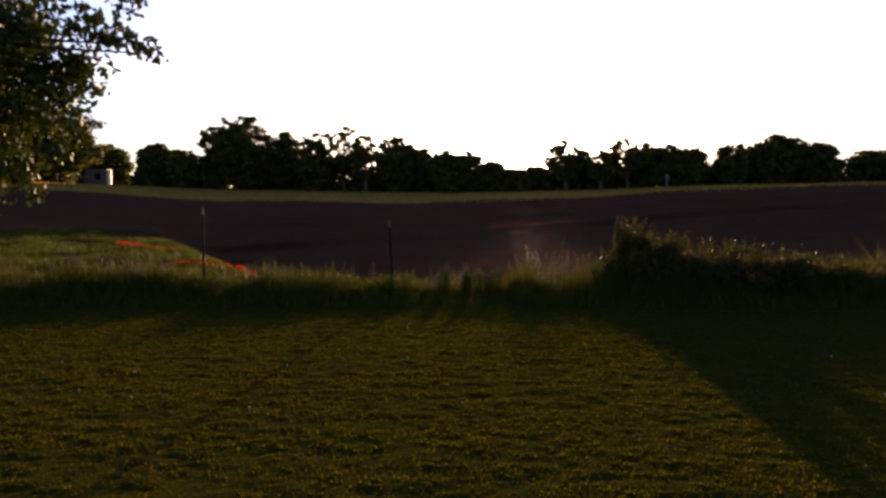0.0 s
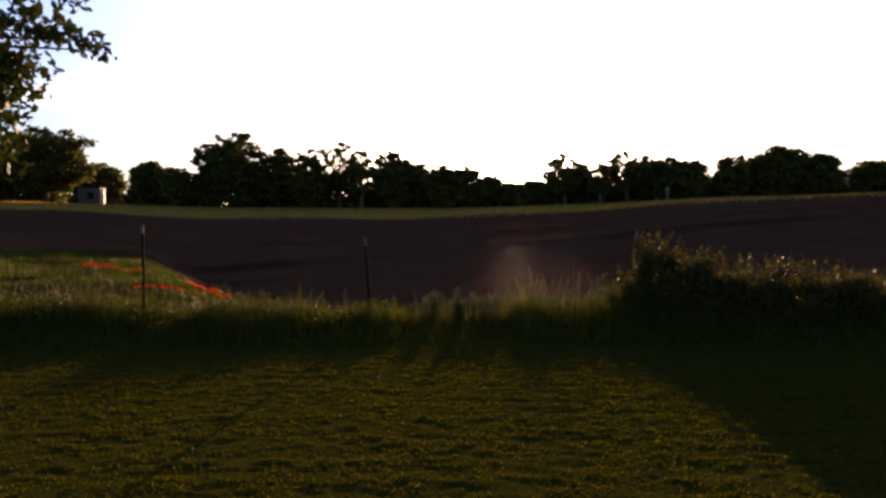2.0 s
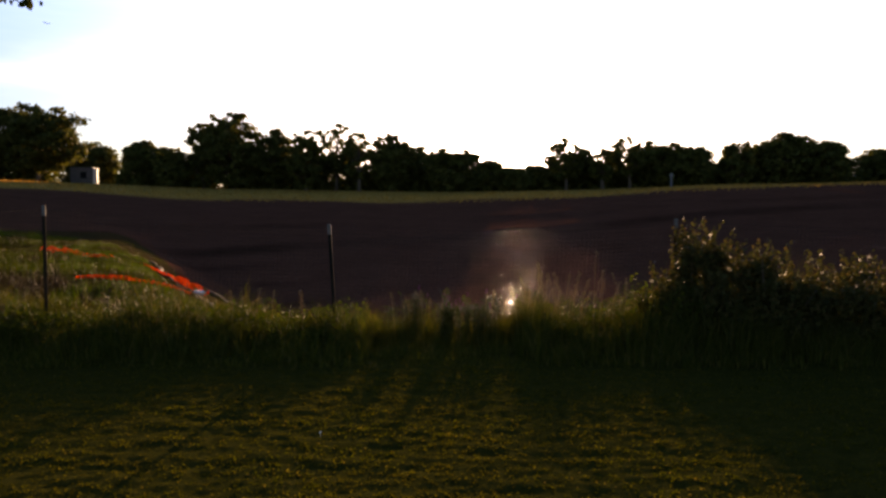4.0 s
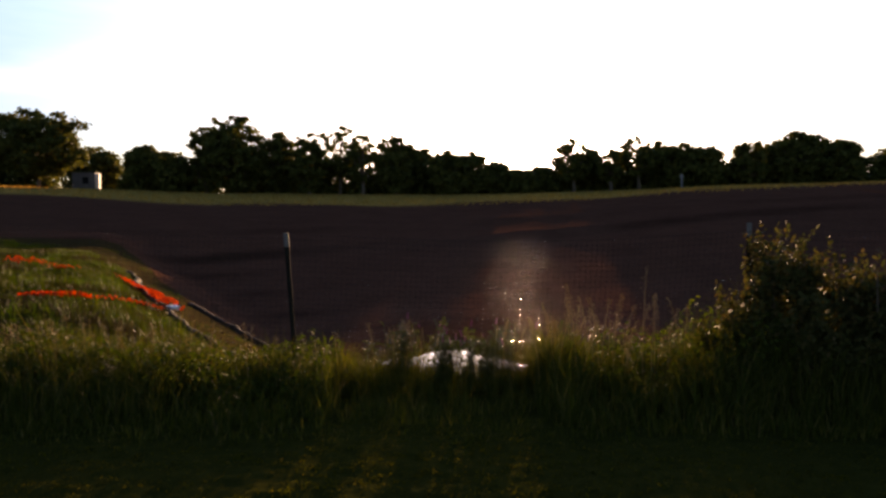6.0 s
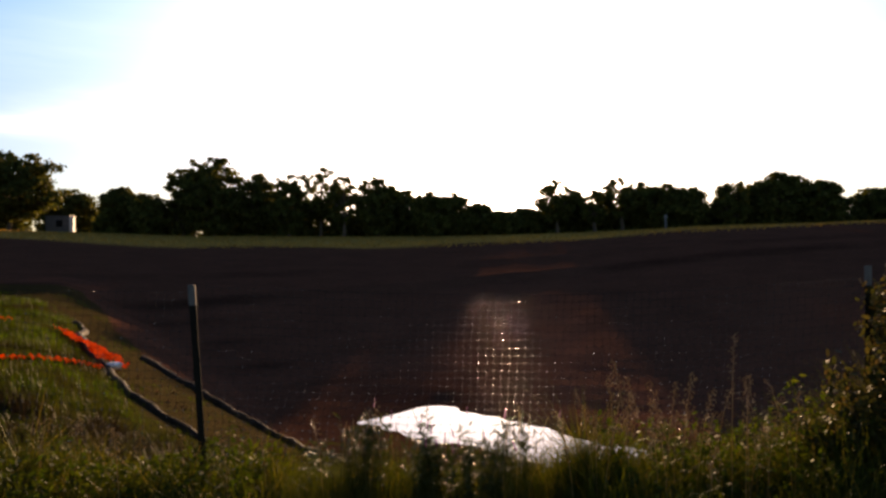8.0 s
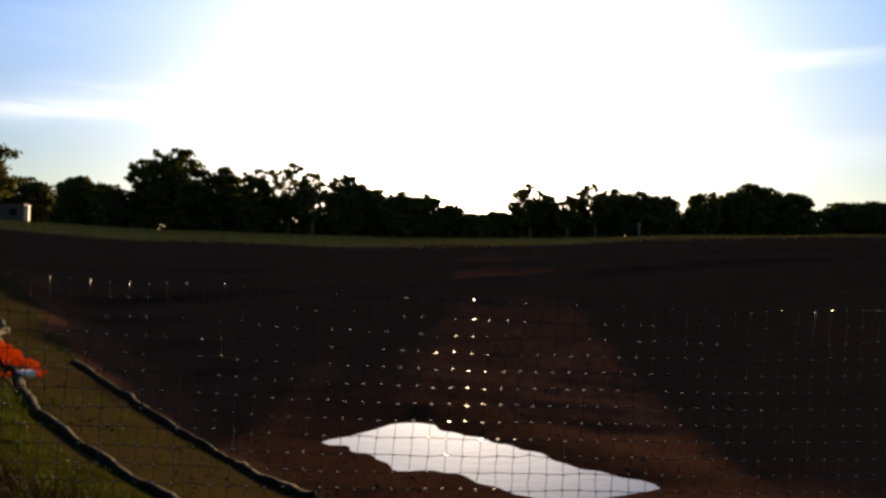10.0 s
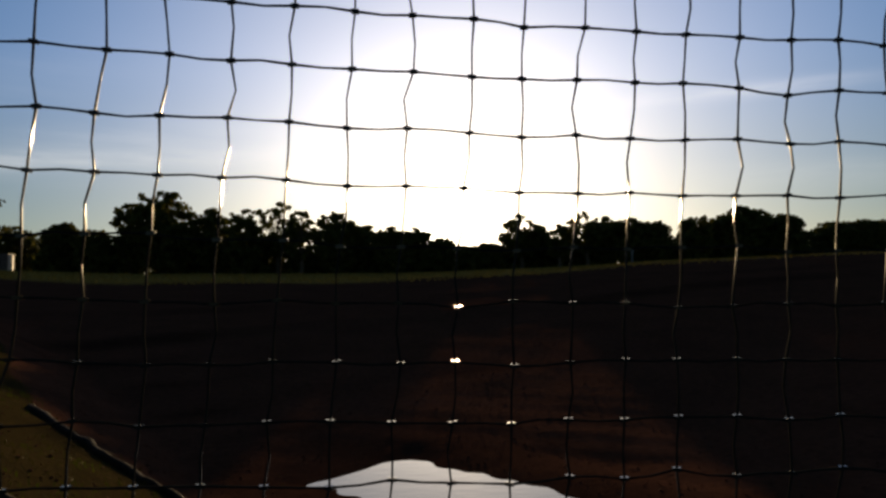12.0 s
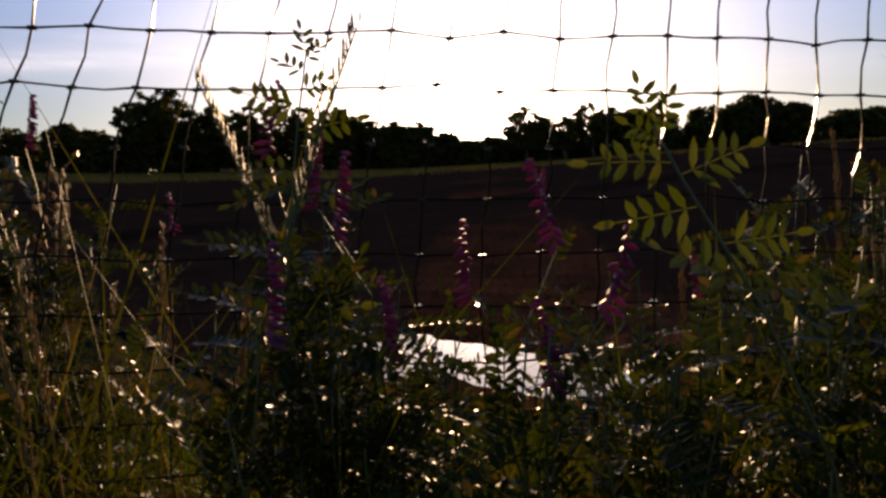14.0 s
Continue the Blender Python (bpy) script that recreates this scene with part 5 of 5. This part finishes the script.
for k, (x, y, h, lx, ly, dr) in enumerate([(1.62, 12.95, 1.14, -0.10, 0, 0.9), (2.18, 12.9, 1.20, 0.03, 0, 0.3), (1.45, 13.1, 0.92, -0.12, 0, 0.8), (1.85, 13.05, 0.95, 0.08, 0, 0.7),
                                          (1.75, 12.85, 0.85, -0.05, 0, 0.6), (2.05, 13.1, 0.90, 0.12, 0, 0.8), (2.4, 12.95, 0.85, 0.1, 0, 0.6), (1.3, 13.0, 0.78, -0.1, 0, 0.7),
                                          (0.50, 13.43, 0.632, -0.147, 0.0, 0.0), (0.345, 13.30, 0.642, 0.145, 0.0, 0.0), (0.08, 13.68, 0.60, -0.04, 0, 0.2), (0.06, 13.72, 0.59, 0.05, 0, 0.1), (0.11, 13.66, 0.56, 0.03, 0, 0.1), (0.25, 13.40, 0.47, -0.03, 0, 0.1), (0.26, 13.36, 0.44, -0.04, 0, 0.1), (0.36, 13.40, 0.47, 0.03, 0, 0.1),
                                          (0.90, 13.2, 0.62, 0.04, 0, 0.2), (0.99, 13.25, 0.64, 0.03, 0, 0.1), (-1.9, 13.2, 0.72, 0.05, 0, 0.5), (-0.2, 13.3, 0.66, -0.06, 0, 0.5)]):
    make_stalk(x, y, h, (lx, ly), 200 + k, dr, "leaning green grass stem with a dark narrow spike" if abs(lx) > 0.14 else "tall dry grass stem with a seed head at the fence", 0.1 < x < 1.0, MAT_STEM if abs(lx) > 0.14 else None)

rng_s = np.random.default_rng(77)
for k in range(18):
    x, y = float(rng_s.uniform(-0.15, 0.25)) if k < 12 else float(rng_s.uniform(0.8, 1.15)), float(rng_s.uniform(13.5, 13.75))
    make_stalk(x, y, float(rng_s.uniform(0.44, 0.60)), (float(rng_s.normal()) * 0.04, 0.0), 260 + k, float(rng_s.uniform(0, 0.3)), "slim brown grass stem with a narrow seed spike", True)
for k in range(16):
    x, y = float(rng_s.uniform(1.35, 2.55)), float(rng_s.uniform(12.85, 13.35))
    make_stalk(x, y, float(rng_s.uniform(0.70, 1.02)), (float(rng_s.normal()) * 0.09, float(rng_s.normal()) * 0.03), 300 + k, float(rng_s.uniform(0.4, 0.95)), "brown nodding grass stem with a loose seed head")
proto = [make_stalk(-2.2 - 0.3 * k, 13.0 + 0.05 * k, 0.62 + 0.05 * k, (0.06 - 0.04 * k, 0.02), 240 + k, 0.3 + 0.15 * k, "thin grass stem with a pale seed head") for k in range(4)]
for k in range(90):
    x = float(rng_s.uniform(-8.5, 3.0))
    y = float(rng_s.uniform(12.75, 13.9))
    if abs(x - 0.5) < 1.0:
        continue
    m = Matrix.Translation((x, y, float(terrain(x, y)) - 0.01)) @ pose(0, 0, 0, 0, 0, float(rng_s.uniform(0, 360)))
    made = copy_thing(proto[k % 4], m)
    made.scale = (1, 1, float(rng_s.uniform(0.7, 1.05)))


def make_clover():
    """Small white clover heads scattered over the lawn."""
    rng = np.random.default_rng(303)
    n = 13
    xy = rng.uniform((-5.5, 4.2), (6.0, 10.5), (n, 2))
    bm = bmesh.new()
    for x, y in xy:
        z = float(terrain(x, y)) + 0.04
        tube(bm, [(x, y, z - 0.05), (x, y, z - 0.004)], [0.0007, 0.0007], 3)
        bmesh.ops.create_icosphere(bm, subdivisions=1, radius=0.008, matrix=Matrix.Translation((x, y, z)))
    tagged(part("clover_flowers", bm, MAT_CLOVER), "small white clover flowers dotted over the lawn", "flowers", kind="stuff")


MAT_CLOVER = surface("white_clover", (0.55, 0.55, 0.50), (0.75, 0.74, 0.70), 90.0, 0.7, 0, 0.2, 0.002)
make_clover()


# ---------- loose things on the bare slopes ----------
def make_scrap(x, y, size, seed):
    """A crumpled scrap of white sheeting."""
    rng = np.random.default_rng(seed)
    bm = bmesh.new()
    bmesh.ops.create_icosphere(bm, subdivisions=2, radius=size)
    for v in bm.verts:
        v.co = Vector((v.co.x * 1.3, v.co.y, v.co.z * 0.6)) * rng.uniform(0.7, 1.2)
    z = float(terrain(x, y))
    bm.transform(Matrix.Translation((0, 0, size * 0.9)))
    ob = part("plastic_scrap", bm, MAT_SCRAP)
    ob.location = (x, y, z)
    tagged(ob, "small crumpled white plastic scrap on bare earth", "litter", "white scraps on the slopes")


make_scrap(-6.60, 24.85, 0.15, 421)


def make_clods():
    """Lumps of dry earth strewn over the basin's sides."""
    rng = np.random.default_rng(411)
    n = 9000
    xy = np.stack([rng.uniform(-13, 15, n), 15.5 + 40 * rng.uniform(0, 1, n) ** 1.4], 1)
    g, _, _ = covers(xy[:, 0], xy[:, 1])
    xy = xy[(g < 0.4) & (pond_depth(xy[:, 0], xy[:, 1]) < -0.2)]
    n = len(xy)
    r = 0.016 + 0.05 * rng.beta(1.2, 5, n)
    shape = np.array([(1, 0, 0), (0, 1, 0), (-1, 0, 0), (0, -1, 0), (0, 0, 0.7), (0, 0, -0.7)], float)
    v = shape[None] * rng.uniform(0.6, 1.3, (n, 6, 1)) + rng.normal(size=(n, 6, 3)) * 0.15
    v = v * r[:, None, None] + np.c_[xy, terrain(xy[:, 0], xy[:, 1]) + r * 0.2][:, None, :]
    f = np.array([(0, 1, 4), (1, 2, 4), (2, 3, 4), (3, 0, 4), (1, 0, 5), (2, 1, 5), (3, 2, 5), (0, 3, 5)])
    f = (f[None] + (np.arange(n) * 6)[:, None, None]).reshape(-1, 3)
    tagged(link("earth_clods", mesh_np("earth_clods", v.reshape(-1, 3), f), MAT_CLOD), "brown clods of earth strewn over the basin sides", "earth clods", kind="stuff")


MAT_CLOD = surface("dry_earth_clods", (0.055, 0.021, 0.012), (0.115, 0.046, 0.025), 9.0, 0.95, 0, 0.4, 0.01)
MAT_CLOD.node_tree.nodes["Principled BSDF"].inputs["Specular IOR Level"].default_value = 0.02
make_clods()
